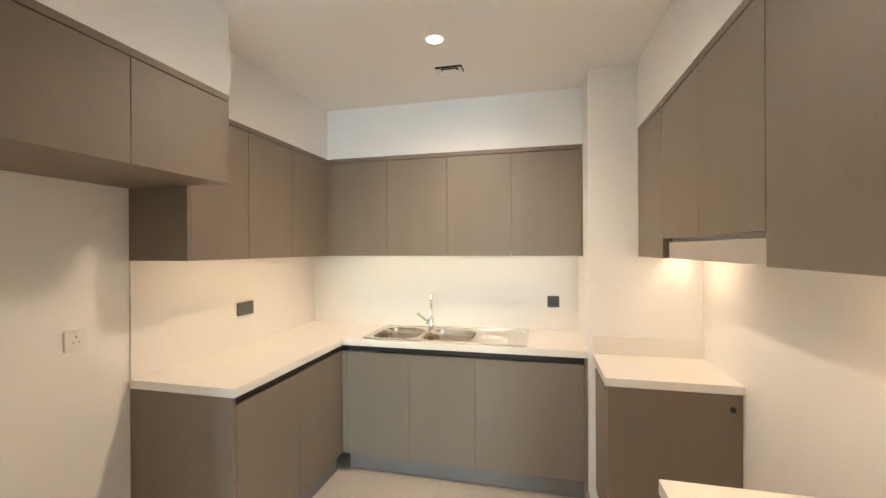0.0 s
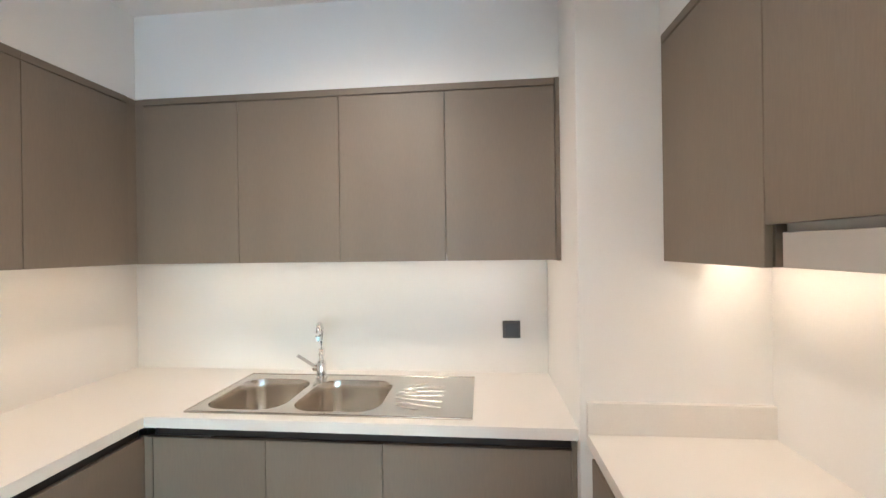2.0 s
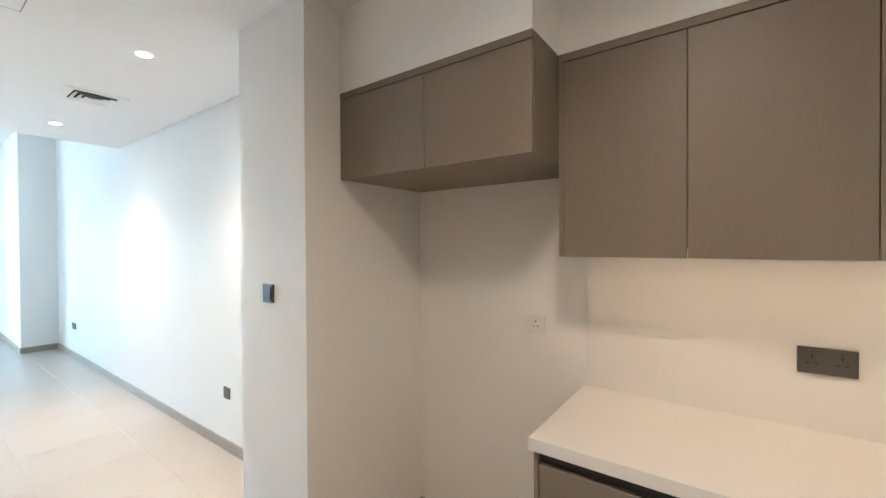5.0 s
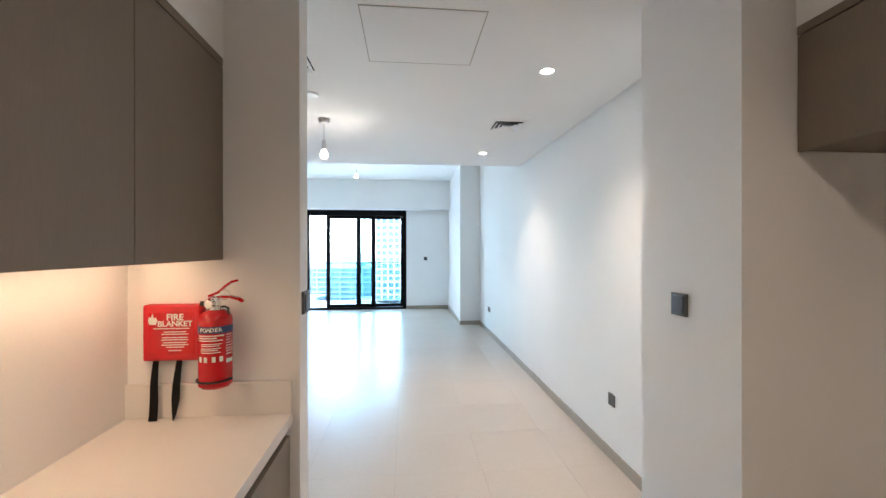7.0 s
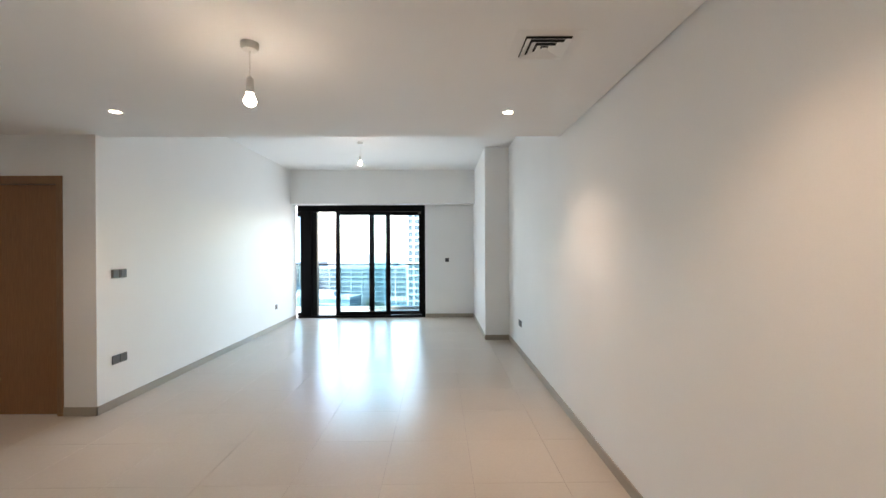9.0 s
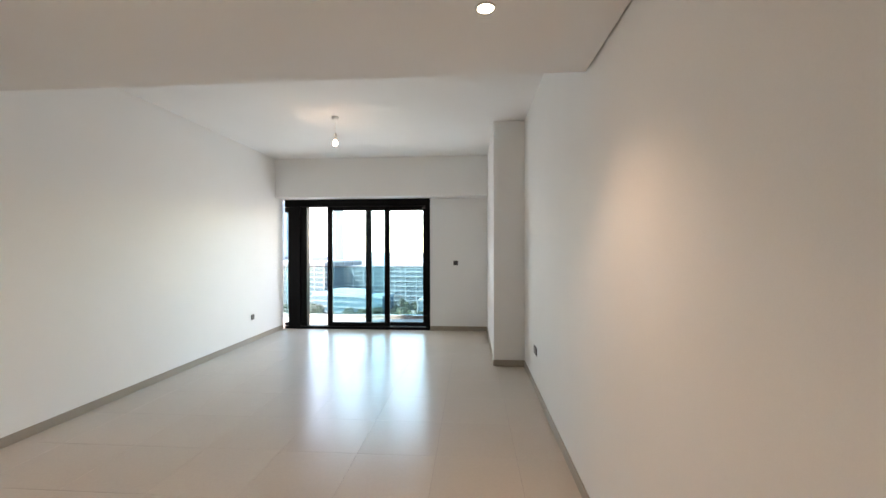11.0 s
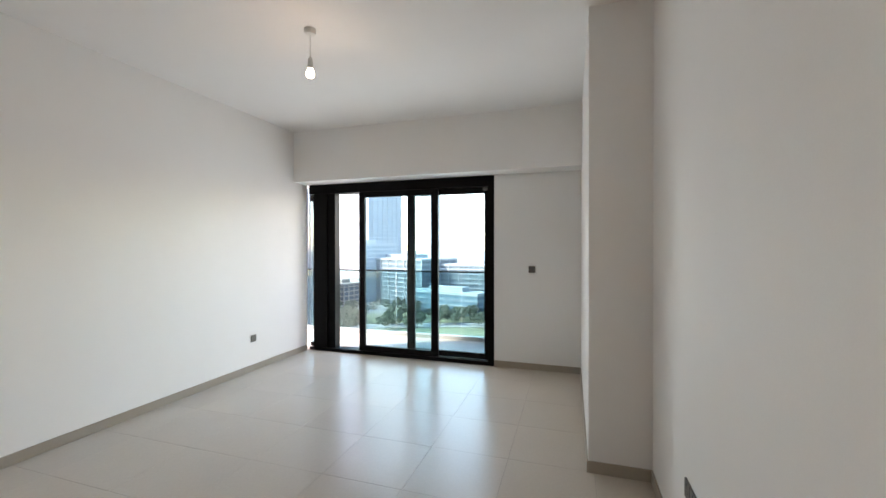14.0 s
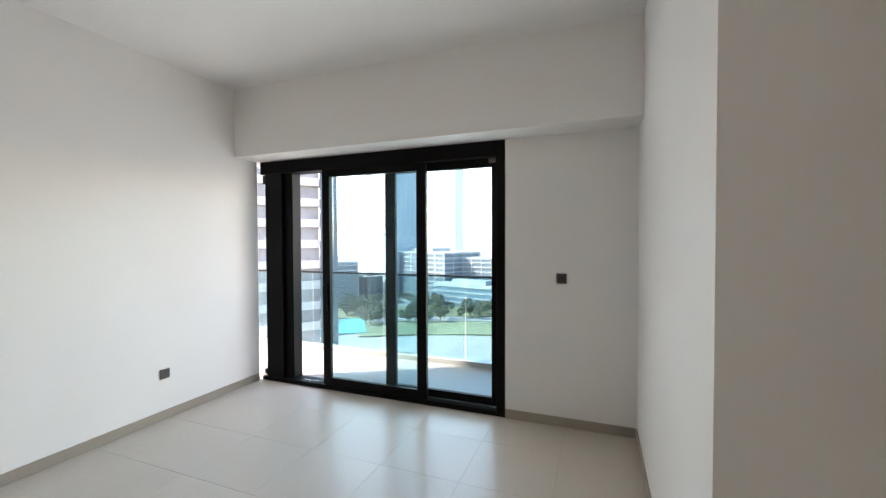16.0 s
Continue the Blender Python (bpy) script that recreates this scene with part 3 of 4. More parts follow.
def fire_gear():
    # the red case, facing +y, its own x runs to the world's -x
    b = thing("fire_blanket_case", pose(0.932, 0.45, 1.213, 0, 0, 180), "red plastic fire blanket case with white print and black straps", "fire blanket")
    part("case", boxed(-0.098, 0.098, -0.045, 0, -0.100, 0.100, bevel=0.010, seg=3), REDP, b, world=False, smooth=True)
    f = part("print_panel", boxed(-0.076, 0.076, -0.0458, -0.0445, -0.076, 0.072), RED, b, world=False)
    writing("lettering", "FIRE", 0.032, pose(0.012, -0.0462, 0.055, 90), PRINT, b)
    writing("lettering", "BLANKET", 0.0275, pose(0.012, -0.0462, 0.032, 90), PRINT, b)
    fl = bmesh.new()
    pts = ((-0.012, -0.014), (0.010, -0.016), (0.016, 0.0), (0.010, 0.012), (0.004, 0.006), (0.0, 0.026), (-0.007, 0.010), (-0.012, 0.014), (-0.016, 0.0))
    fl.faces.new([fl.verts.new((-0.062 + x, -0.0464, 0.045 + z)) for x, z in pts])
    part("flame_sign", fl, PRINT, b, world=False)
    for i, (w, z) in enumerate(((0.12, 0.016), (0.075, 0.004), (0.09, -0.004), (0.085, -0.016), (0.09, -0.024), (0.08, -0.034), (0.09, -0.042), (0.06, -0.050), (0.045, -0.062))):
        x = 0.012 if w < 0.1 else 0.0
        part("text_bar", boxed(x - w / 2, x + w / 2, -0.0465, -0.0457, z - 0.0016, z + 0.0016), PRINT, b, world=False)
    for x, tip in ((-0.066, 0.004), (0.014, -0.006)):
        st = bmesh.new()
        rows = [(0.0, 0.010), (0.04, 0.0115), (0.09, 0.0135), (0.14, 0.0145), (0.192, 0.015 if tip > 0 else 0.007), (0.211, 0.015 if tip > 0 else 0.002)]
        vs = [[st.verts.new((x + s * w + tip * d / 0.18, -0.020 - 0.010 * math.sin(d * 22) - 0.9 * d * d, -0.098 - d)) for s in (-1, 1)] for d, w in rows]
        for a, c in zip(vs, vs[1:]):
            st.faces.new((a[0], a[1], c[1], c[0]))
        bmesh.ops.solidify(st, geom=list(st.faces), thickness=0.002)
        part("pull_strap", st, WEB, b, "black webbing pull strap", world=False)
    # the extinguisher
    cx, cy, z0 = 0.767, 0.530, 1.034
    e = thing("fire_extinguisher", pose(cx, cy, z0, 0, 0, 180), "red powder fire extinguisher hung on the white wall", "extinguisher")
    r = 0.0535
    part("cylinder", lathe(bmesh.new(), ((r * 0.86, 0), (r, 0.008), (r, 0.226), (r * 0.97, 0.239), (r * 0.86, 0.251), (r * 0.66, 0.260), (r * 0.42, 0.266), (0.022, 0.268), (0.022, 0.272)), 40), RED, e, world=False, smooth=True)

    def wrap(name, a0, a1, za, zb, mat, off):
        bm = bmesh.new()
        n = max(2, int(abs(a1 - a0) / 8))
        col = []
        for i in range(n + 1):
            a = radians(a0 + (a1 - a0) * i / n)
            col.append([bm.verts.new(((r + off) * math.cos(a), (r + off) * math.sin(a), z)) for z in (za, zb)])
        for p, q in zip(col, col[1:]):
            bm.faces.new((p[0], q[0], q[1], p[1]))
        return part(name, bm, mat, e, world=False, smooth=True)
    wrap("label_band", -160, 20, 0.190, 0.214, NAVY, 0.0006)
    for i, (a0, a1, z) in enumerate(((-130, -38, 0.174), (-130, -62, 0.166), (-130, -42, 0.158), (-118, -46, 0.147), (-118, -54, 0.141), (-118, -48, 0.132), (-118, -58, 0.126), (-118, -50, 0.118))):
        wrap("text_bar", a0, a1, z + 0.0067, z + 0.0093 + 0.0015 * (i < 3), PRINT, 0.0006)
    for a0 in (-128, -106, -78, -54):
        wrap("pictogram", a0, a0 + 12, 0.094, 0.112, PRINT, 0.0006)
    for i in range(8):
        wrap("text_bar", -30, 6 - 4 * (i % 3), 0.182 - i * 0.0095, 0.184 - i * 0.0095, PRINT, 0.0006)
    wrap("barcode", -30, 4, 0.086, 0.100, PRINT, 0.0006)
    word = "POWDER"
    for i, ch in enumerate(word):
        a = radians(-116 + i * 13.0)
        writing("letter", ch, 0.0185, Matrix.Translation(((r + 0.0010) * math.cos(a), (r + 0.0010) * math.sin(a), 0.202)) @ Matrix.Rotation(a + math.pi / 2, 4, "Z") @ Matrix.Rotation(math.pi / 2, 4, "X"), PRINT, e, 0.0003)
    part("neck", lathe(bmesh.new(), ((0.023, 0), (0.023, 0.012), (0.017, 0.014), (0.017, 0.042), (0.012, 0.046)), 20, pose(0, 0, 0.266)), CHROME, e, world=False, smooth=True)
    g = part("gauge", lathe(bmesh.new(), ((0.016, 0), (0.016, 0.016), (0.013, 0.018)), 20, pose(-0.008, -0.016, 0.288, 90, 0, 0)), CHROME, e, world=False, smooth=True)
    part("gauge_face", lathe(bmesh.new(), ((0.0125, 0.0), (0.0125, 0.001)), 18, pose(-0.008, -0.0345, 0.288, 90, 0, 0)), PRINT, g, world=False)
    part("nozzle", tube(bmesh.new(), ((-0.015, 0, 0.286), (-0.048, -0.006, 0.287)), 0.0085, 12), BLACK, e, "black nozzle", world=False, smooth=True)

    def bar(name, pts, w, t):
        bm = bmesh.new()
        vs = []
        for (x, z) in pts:
            vs.append([bm.verts.new((x, y, zz)) for y, zz in ((-w, z - t), (w, z - t), (w, z + t), (-w, z + t))])
        for p, q in zip(vs, vs[1:]):
            for i in range(4):
                j = (i + 1) % 4
                bm.faces.new((p[i], p[j], q[j], q[i]))
        bm.faces.new(vs[0])
        bm.faces.new(vs[-1][::-1])
        bmesh.ops.bevel(bm, geom=list(bm.edges), offset=0.001, segments=1, affect="EDGES")
        part(name, bm, RED, e, world=False)
    bar("carry_handle", ((-0.022, 0.302), (0.015, 0.310), (0.052, 0.309), (0.077, 0.302), (0.091, 0.293)), 0.010, 0.004)
    bar("squeeze_lever", ((-0.022, 0.312), (0.010, 0.325), (0.034, 0.347), (0.055, 0.362), (0.072, 0.366)), 0.009, 0.004)
    part("pin_ring", tube(bmesh.new(), [(0.036 + 0.017 * math.cos(a), -0.012, 0.318 + 0.017 * math.sin(a)) for a in [k * math.pi / 9 for k in range(19)]], 0.0012, 6), CHROME, e, world=False, smooth=True)
    part("hose", tube(bmesh.new(), ((0.012, 0.01, 0.272), (0.03, 0.0, 0.276), (0.044, -0.004, 0.271), (0.046, -0.004, 0.246)), 0.004, 8), BLACK, e, world=False, smooth=True)
    cl = [((r + 0.004) * math.cos(radians(a)), (r + 0.004) * math.sin(radians(a)), 0.026) for a in range(-175, -20, 12)]
    part("bracket_clip", tube(bmesh.new(), [(-0.045, 0.078, 0.026)] + cl + [(0.056, -0.002, 0.026)], 0.0035, 8), BLACK, e, "black wire clip", world=False, smooth=True)
    part("wall_bracket", boxed(-0.014, 0.014, 0.0540, 0.0795, 0.02, 0.235, bevel=0.002), BLACK, e, world=False)


# ---- ceiling fittings ----
def downlight(x, y, z):
    d = thing("downlight", (x, y, z), "small round recessed ceiling downlight, lit warm", "downlight", "recessed downlights")
    part("trim_ring", lathe(bmesh.new(), ((0.036, -0.0045), (0.046, -0.005), (0.048, -0.001), (0.048, 0.0), (0.036, 0.0)), 32, cap=False), VENT, d, world=False, smooth=True)
    part("lens", lathe(bmesh.new(), ((0.0355, -0.003), (0.0355, -0.001)), 28), LED, d, "glowing lens", world=False)


def vent(name, x0, x1, y0, y1, z, label):
    v = thing(name, ((x0 + x1) / 2, (y0 + y1) / 2, z), label, "vent", "ceiling diffusers")
    cx, cy = (x0 + x1) / 2, (y0 + y1) / 2

    def ring(nm, hx, hy, w, za, zb, mat):
        bm = bmesh.new()
        corner = ((-1, -1), (1, -1), (1, 1), (-1, 1))
        lo = [bm.verts.new((cx + sx * (hx - w), cy + sy * (hy - w), zb)) for sx, sy in corner]
        hi = [bm.verts.new((cx + sx * hx, cy + sy * hy, za)) for sx, sy in corner]
        lo2 = [bm.verts.new(q.co + Vector((0, 0, 0.0012))) for q in lo]
        hi2 = [bm.verts.new(q.co + Vector((0, 0, 0.0012))) for q in hi]
        for i in range(4):
            j = (i + 1) % 4
            for p, q in ((lo, hi), (hi, hi2), (hi2, lo2), (lo2, lo)):
                bm.faces.new((p[i], p[j], q[j], q[i]))
        part(nm, bm, mat, v)
    hx, hy = (x1 - x0) / 2, (y1 - y0) / 2
    # near-black sheet paints in the unlit duct behind the louvres
    part("backing", boxed(cx - hx + 0.05, cx + hx - 0.05, cy - hy + 0.05, cy + hy - 0.05, z - 0.0030, z - 0.0005), VOID, v)
    ring("frame", hx, hy, 0.055, z - 0.0016, z - 0.0055, CEIL)
    k = 0
    while min(hx, hy) - 0.062 - k * 0.034 > 0.02:
        ring("louvre", hx - 0.058 - k * 0.034, hy - 0.058 - k * 0.034, 0.027, z - 0.018, z - 0.0052, CEIL)
        k += 1
    part("centre_plate", boxed(cx - hx + 0.058 + k * 0.034, cx + hx - 0.058 - k * 0.034, cy - hy + 0.058 + k * 0.034, cy + hy - 0.058 - k * 0.034, z - 0.012, z - 0.010), CEIL, v)


def pendant(x, y, z, zb):
    p = thing("pendant_lamp", (x, y, z), "bare lit bulb hanging on a white cord from the ceiling", "lamp", "bare pendant bulbs")
    part("ceiling_rose", lathe(bmesh.new(), ((0.045, 0), (0.045, -0.020), (0.036, -0.036), (0.008, -0.040)), 28, pose(x, y, z)), WHITEP, p, smooth=True)
    part("cord", tube(bmesh.new(), ((x, y, z - 0.035), (x + 0.001, y, (z + zb) / 2), (x, y, zb + 0.10)), 0.0035, 8), WHITEP, p, smooth=True)
    part("lampholder", lathe(bmesh.new(), ((0.008, 0.125), (0.017, 0.115), (0.019, 0.075), (0.021, 0.070), (0.021, 0.038)), 22, pose(x, y, zb)), WHITEP, p, smooth=True)
    part("bulb", lathe(bmesh.new(), ((0.014, 0.040), (0.018, 0.030), (0.028, 0.012), (0.031, -0.002), (0.027, -0.018), (0.016, -0.028), (0.004, -0.031)), 24, pose(x, y, zb)), BULB, p, "lit warm bulb", smooth=True)


def ceiling_fittings():
    for x, y in ((-0.745, -0.355), (-0.751, -2.447), (2.296, -2.42), (-0.292, 2.215)):
        downlight(x, y, ZC)
    pendant(0.780, -1.392, ZC, 2.286)
    pendant(1.037, -5.655, ZH, 2.867)
    vent("ceiling_vent", -0.940, -0.592, -1.590, -1.254, ZC, "square white ceiling diffuser with dark slots")
    vent("ceiling_vent", 0.594, 0.944, -0.527, -0.177, ZC, "square white ceiling diffuser near the kitchen opening")
    vent("ceiling_vent", -0.425, -0.155, 2.455, 2.665, ZC, "small white ceiling diffuser over the kitchen")
    s = thing("smoke_detector", (0.764, -0.857, ZC), "flat round white detector on the ceiling", "detector")
    part("base", lathe(bmesh.new(), ((0.052, 0), (0.052, -0.008), (0.047, -0.012), (0.010, -0.014)), 30), WHITEP, s, world=False, smooth=True)
    s = thing("smoke_detector", (1.09, -4.16, ZH), "domed white smoke detector on the high ceiling", "detector")
    part("base", lathe(bmesh.new(), ((0.052, 0), (0.052, -0.012), (0.046, -0.016)), 30), WHITEP, s, world=False, smooth=True)
    part("dome", lathe(bmesh.new(), ((0.040, -0.016), (0.042, -0.022), (0.040, -0.040), (0.030, -0.050), (0.004, -0.052)), 28), WHITEP, s, world=False, smooth=True)
    for i in range(10):
        a = i * 36
        part("slot", boxed(0.0395, 0.0424, -0.006, 0.006, -0.036, -0.026), BLACK, s, world=False).matrix_basis = pose(0, 0, 0, 0, 0, a)
    h = thing("access_panel", (0.04, -0.03, ZC), "flush white ceiling access panel with a fine joint", "panel")
    part("leaf", boxed(-0.262, 0.308, -0.318, 0.205, ZC - 0.0025, ZC - 0.0005), CEIL, h)
    for q in ((-0.268, -0.264, -0.324, 0.211), (0.310, 0.314, -0.324, 0.211), (-0.264, 0.310, -0.324, -0.320), (-0.264, 0.310, 0.207, 0.211)):
        part("frame_edge", boxed(q[0], q[1], q[2], q[3], ZC - 0.0020, ZC - 0.0006), SKIRT, h)


# ---- door and window ----
def room_door():
    d = thing("door_1", (3.72, YD, FZ), "closed brown wood-veneer room door with a matching frame", "door", kind="structure")
    x0, x1 = 3.281, 4.198
    part("jamb", boxed(x0, x0 + 0.052, YD - 0.155, YD + 0.012, FZ, 2.202, bevel=0.002, seg=1), WOODF, d)
    part("jamb", boxed(x1 - 0.052, x1, YD - 0.155, YD + 0.012, FZ, 2.202, bevel=0.002, seg=1), WOODF, d)
    part("head", boxed(x0 + 0.0521, x1 - 0.0521, YD - 0.155, YD + 0.012, 2.127, 2.202, bevel=0.002, seg=1), WOODF, d)
    leaf = part("leaf", boxed(x0 + 0.054, x1 - 0.054, YD - 0.075, YD - 0.032, FZ + 0.006, 2.124, bevel=0.0015, seg=1), WOOD, d)
    hx = x1 - 0.054 - 0.065
    part("handle", tube(bmesh.new(), ((hx, YD - 0.030, 0.94), (hx, YD + 0.022, 0.94), (hx - 0.012, YD + 0.030, 0.94), (hx - 0.13, YD + 0.030, 0.94)), 0.009, 12), CHROME, leaf, "brushed lever handle", smooth=True)
    part("handle_rose", lathe(bmesh.new(), ((0.026, 0), (0.026, 0.006), (0.022, 0.008)), 24, pose(hx, YD - 0.032, 0.94, -90)), CHROME, leaf, smooth=True)


def pane_of(parent, x0, x1, y, z0, z1, th=0.006):
    p = part("pane", boxed(x0, x1, y - th / 2, y + th / 2, z0, z1), GLASS, parent, "clear bluish glass")
    p.visible_shadow = False


def balcony_window():
    w = thing("window_1", (1.5, YW - 0.06, FZ), "black aluminium sliding balcony window, one leaf pushed open", "window", kind="structure")
    x0, x1, ya, yb = 0.101, 2.945, YW - 0.17, YW + 0.006
    bv = 0.003
    part("window_frame", boxed(x0 + 0.0801, 2.485, ya, yb, 2.345, 2.483, bevel=bv, seg=1), ALU, w)
    part("window_frame", boxed(2.4851, x1, ya, yb, 2.345, 2.483, bevel=bv, seg=1), ALU, w)
    part("window_frame", boxed(x0, x0 + 0.08, ya, yb, FZ, 2.483, bevel=bv, seg=1), ALU, w)
    part("post", boxed(2.64, 2.875, ya, YW + 0.004, 0.026, 2.3449, bevel=bv, seg=1), ALU, w)
    part("post", boxed(2.520, 2.6399, ya, YW - 0.035, 0.026, 2.3449, bevel=bv, seg=1), ALU, w)
    part("sill", boxed(x0 + 0.081, x1, ya, YW + 0.004, FZ, 0.026, bevel=bv, seg=1), ALU, w)
    part("track", boxed(x0 + 0.082, 2.484, YW - 0.052, YW - 0.046, 0.026, 0.034), CHROME, w)
    # narrow fixed light beside the post
    part("side_frame", boxed(2.8751, x1 + 0.03, YW - 0.12, YW - 0.06, 0.0261, 0.085), ALU, w)
    part("side_frame", boxed(2.8751, x1 + 0.03, YW - 0.12, YW - 0.06, 2.245, 2.3449), ALU, w)
    pane_of(w, 2.8752, x1 + 0.03, YW - 0.09, 0.0851, 2.2449)

    def leaf(name, a, b, yi, rail_l, rail_r, label):
        lf = part(name, boxed(a, a + rail_l, yi - 0.045, yi, 0.034, 2.343, bevel=bv, seg=1), ALU, w, label)
        part("stile", boxed(b - rail_r, b, yi - 0.045, yi, 0.034, 2.343, bevel=bv, seg=1), ALU, lf)
        part("rail", boxed(a + rail_l, b - rail_r, yi - 0.045, yi, 0.034, 0.111, bevel=bv, seg=1), ALU, lf)
        part("rail", boxed(a + rail_l, b - rail_r, yi - 0.045, yi, 2.264, 2.343, bevel=bv, seg=1), ALU, lf)
        pane_of(lf, a + rail_l - 0.003, b - rail_r + 0.003, yi - 0.022, 0.109, 2.266)
        return lf
    a = leaf("sliding_leaf", 0.879, 2.097, YW - 0.004, 0.102, 0.095, "sliding leaf pushed half open")
    leaf("fixed_leaf", x0 + 0.0805, 1.366, YW - 0.075, 0.065, 0.115, "outer leaf")
    part("pull_handle", boxed(2.030, 2.070, YW - 0.004, YW + 0.040, 0.83, 1.10, bevel=0.012, seg=3), ALU, a, "black pull handle", smooth=True)
    part("lock_sensor", boxed(0.19, 0.25, YW - 0.006, YW + 0.018, 2.29, 2.325, bevel=0.003), PLATE, w)


walls()
ceilings()
skirtings()
wall_cabinets()
base_cabinets()
worktops()
kitchen_sink()
plates()
fire_gear()
ceiling_fittings()
room_door()
balcony_window()

# ---- lamps that the place shows ----
for x, y, e, cone in ((-0.745, -0.355, 2.3, 116), (-0.751, -2.447, 2.6, 112), (2.296, -2.42, 2.0, 116), (-0.292, 2.215, 1.5, 165)):
    lamp("downlight_beam", "SPOT", pose(x, y, ZC - 0.012), e, SOFT, radius=0.12, cone=cone, blend=1.0)
lamp("bulb_light", "POINT", pose(0.780, -1.392, 2.246), 0.035, SOFT, radius=0.03)
lamp("bulb_light", "POINT", pose(1.037, -5.655, 2.829), 0.035, SOFT, radius=0.03)
lamp("strip_light", "AREA", pose(-1.485, 2.52, UB + 0.020), 0.0125, (1.0, 0.66, 0.36), size=0.03, size_y=1.35)
lamp("strip_light", "AREA", pose(-0.38, 3.215, UB + 0.020), 0.0115, WARM, size=1.64, size_y=0.03)
lamp("strip_light", "AREA", pose(0.975, 2.53, UB + 0.020), 0.0095, (1.0, 0.70, 0.42), size=0.03, size_y=0.38)
lamp("strip_light", "AREA", pose(0.975, 0.95, UB + 0.020), 0.042, (1.0, 0.62, 0.32), size=0.03, size_y=0.86)


# ---- outside ----
# green dulled: the haze over the park is part of this colour
LAWN = shader("lawn", (0.085, 0.092, 0.048), 0.9, grain=0.3, scale=0.3, blotch=0.25, blotch_scale=0.02)
EARTH = shader("city_ground", (0.15, 0.145, 0.135), 0.9, grain=0.2, scale=0.2, blotch=0.25, blotch_scale=0.015)
ROADM = shader("asphalt", (0.13, 0.13, 0.13), 0.85, grain=0.1, scale=0.5)
POOL = shader("pool_water", (0.06, 0.28, 0.29), 0.1, grain=0.05, scale=0.5)
# leaf green greyed in its base colour to suggest haze
TREE = shader("foliage", (0.055, 0.066, 0.042), 0.8, grain=0.4, scale=0.6, rand=0.2)
TRUNK = shader("bark", (0.16, 0.11, 0.07), 0.9, grain=0.3)
FACADE = shader("pale_facade", (0.30, 0.29, 0.285), 0.7, grain=0.05, scale=0.5, blotch=0.08, blotch_scale=0.03)
FACADE2 = shader("beige_facade", (0.17, 0.155, 0.14), 0.7, grain=0.05, scale=0.5, blotch=0.08, blotch_scale=0.03)
BLUEG = shader("tower_glass", (0.055, 0.095, 0.12), 0.5, spec=0.2, grain=0.1, scale=0.1, rand=0.1)
# facade grey with the bluish distance haze mixed into its colour
HAZEF = shader("haze_tinted_facade", (0.165, 0.18, 0.19), 0.8, grain=0.05, scale=0.3, blotch=0.06, blotch_scale=0.02)
DARKG = shader("dark_glazing", (0.055, 0.072, 0.085), 0.5, spec=0.2, grain=0.2, scale=0.3)
# far towers: air haze is put into these pale, low-contrast base colours
PALEF = shader("haze_paled_facade", (0.235, 0.26, 0.28), 0.8, grain=0.05, scale=0.3, blotch=0.06, blotch_scale=0.02)
HAZE_WHITE = shader("haze_paled_white", (0.34, 0.37, 0.40), 0.8, grain=0.04, scale=0.3)
# grey of the balcony recesses, their shade put into the colour
BALCG = shader("painted_balcony_shade", (0.13, 0.13, 0.135), 0.6, grain=0.25, scale=0.35)
PALEG = shader("haze_paled_glazing", (0.15, 0.19, 0.22), 0.5, spec=0.15, grain=0.1, scale=0.1)
ZG = -42.0


def at_bearing(deg, dist, z=ZG):
    """A spot out of the window: degrees from the room's axis towards the long wall."""
    a = radians(deg)
    return (-0.7 + dist * math.sin(a), -4.0 - dist * math.cos(a), z)


def balcony():
    b = thing("balcony", (1.4, -8.9, 0), "tiled balcony with a glass balustrade and slim dark rail", "balcony")
    part("slab", boxed(-1.5, 6.0, -9.66, YW - 0.221, -0.25, -0.03), CONC, b)
    part("kerb", boxed(-1.5, 6.0, -9.66, -9.54, -0.03, 0.035), CONC, b)
    part("handrail", boxed(-1.5, 6.0, -9.63, -9.58, 1.105, 1.130, bevel=0.004), ALU, b, "slim dark handrail")
    x = -1.5
    while x < 6.0:
        g = part("glass_panel", boxed(x + 0.008, x + 1.20, -9.610, -9.598, 0.036, 1.1045), RAILGLASS, b)
        g.visible_shadow = False
        x += 1.208
    # slab and side wall are out of view, added to cut sun and sky
    part("ceiling_slab", boxed(-1.5, 6.0, -9.66, YW - 0.221, 2.75, 3.1), FACADE, b)
    part("side_wall", boxed(-1.7, -1.5, -9.66, YW - 0.221, -0.25, 3.1), FACADE, b)


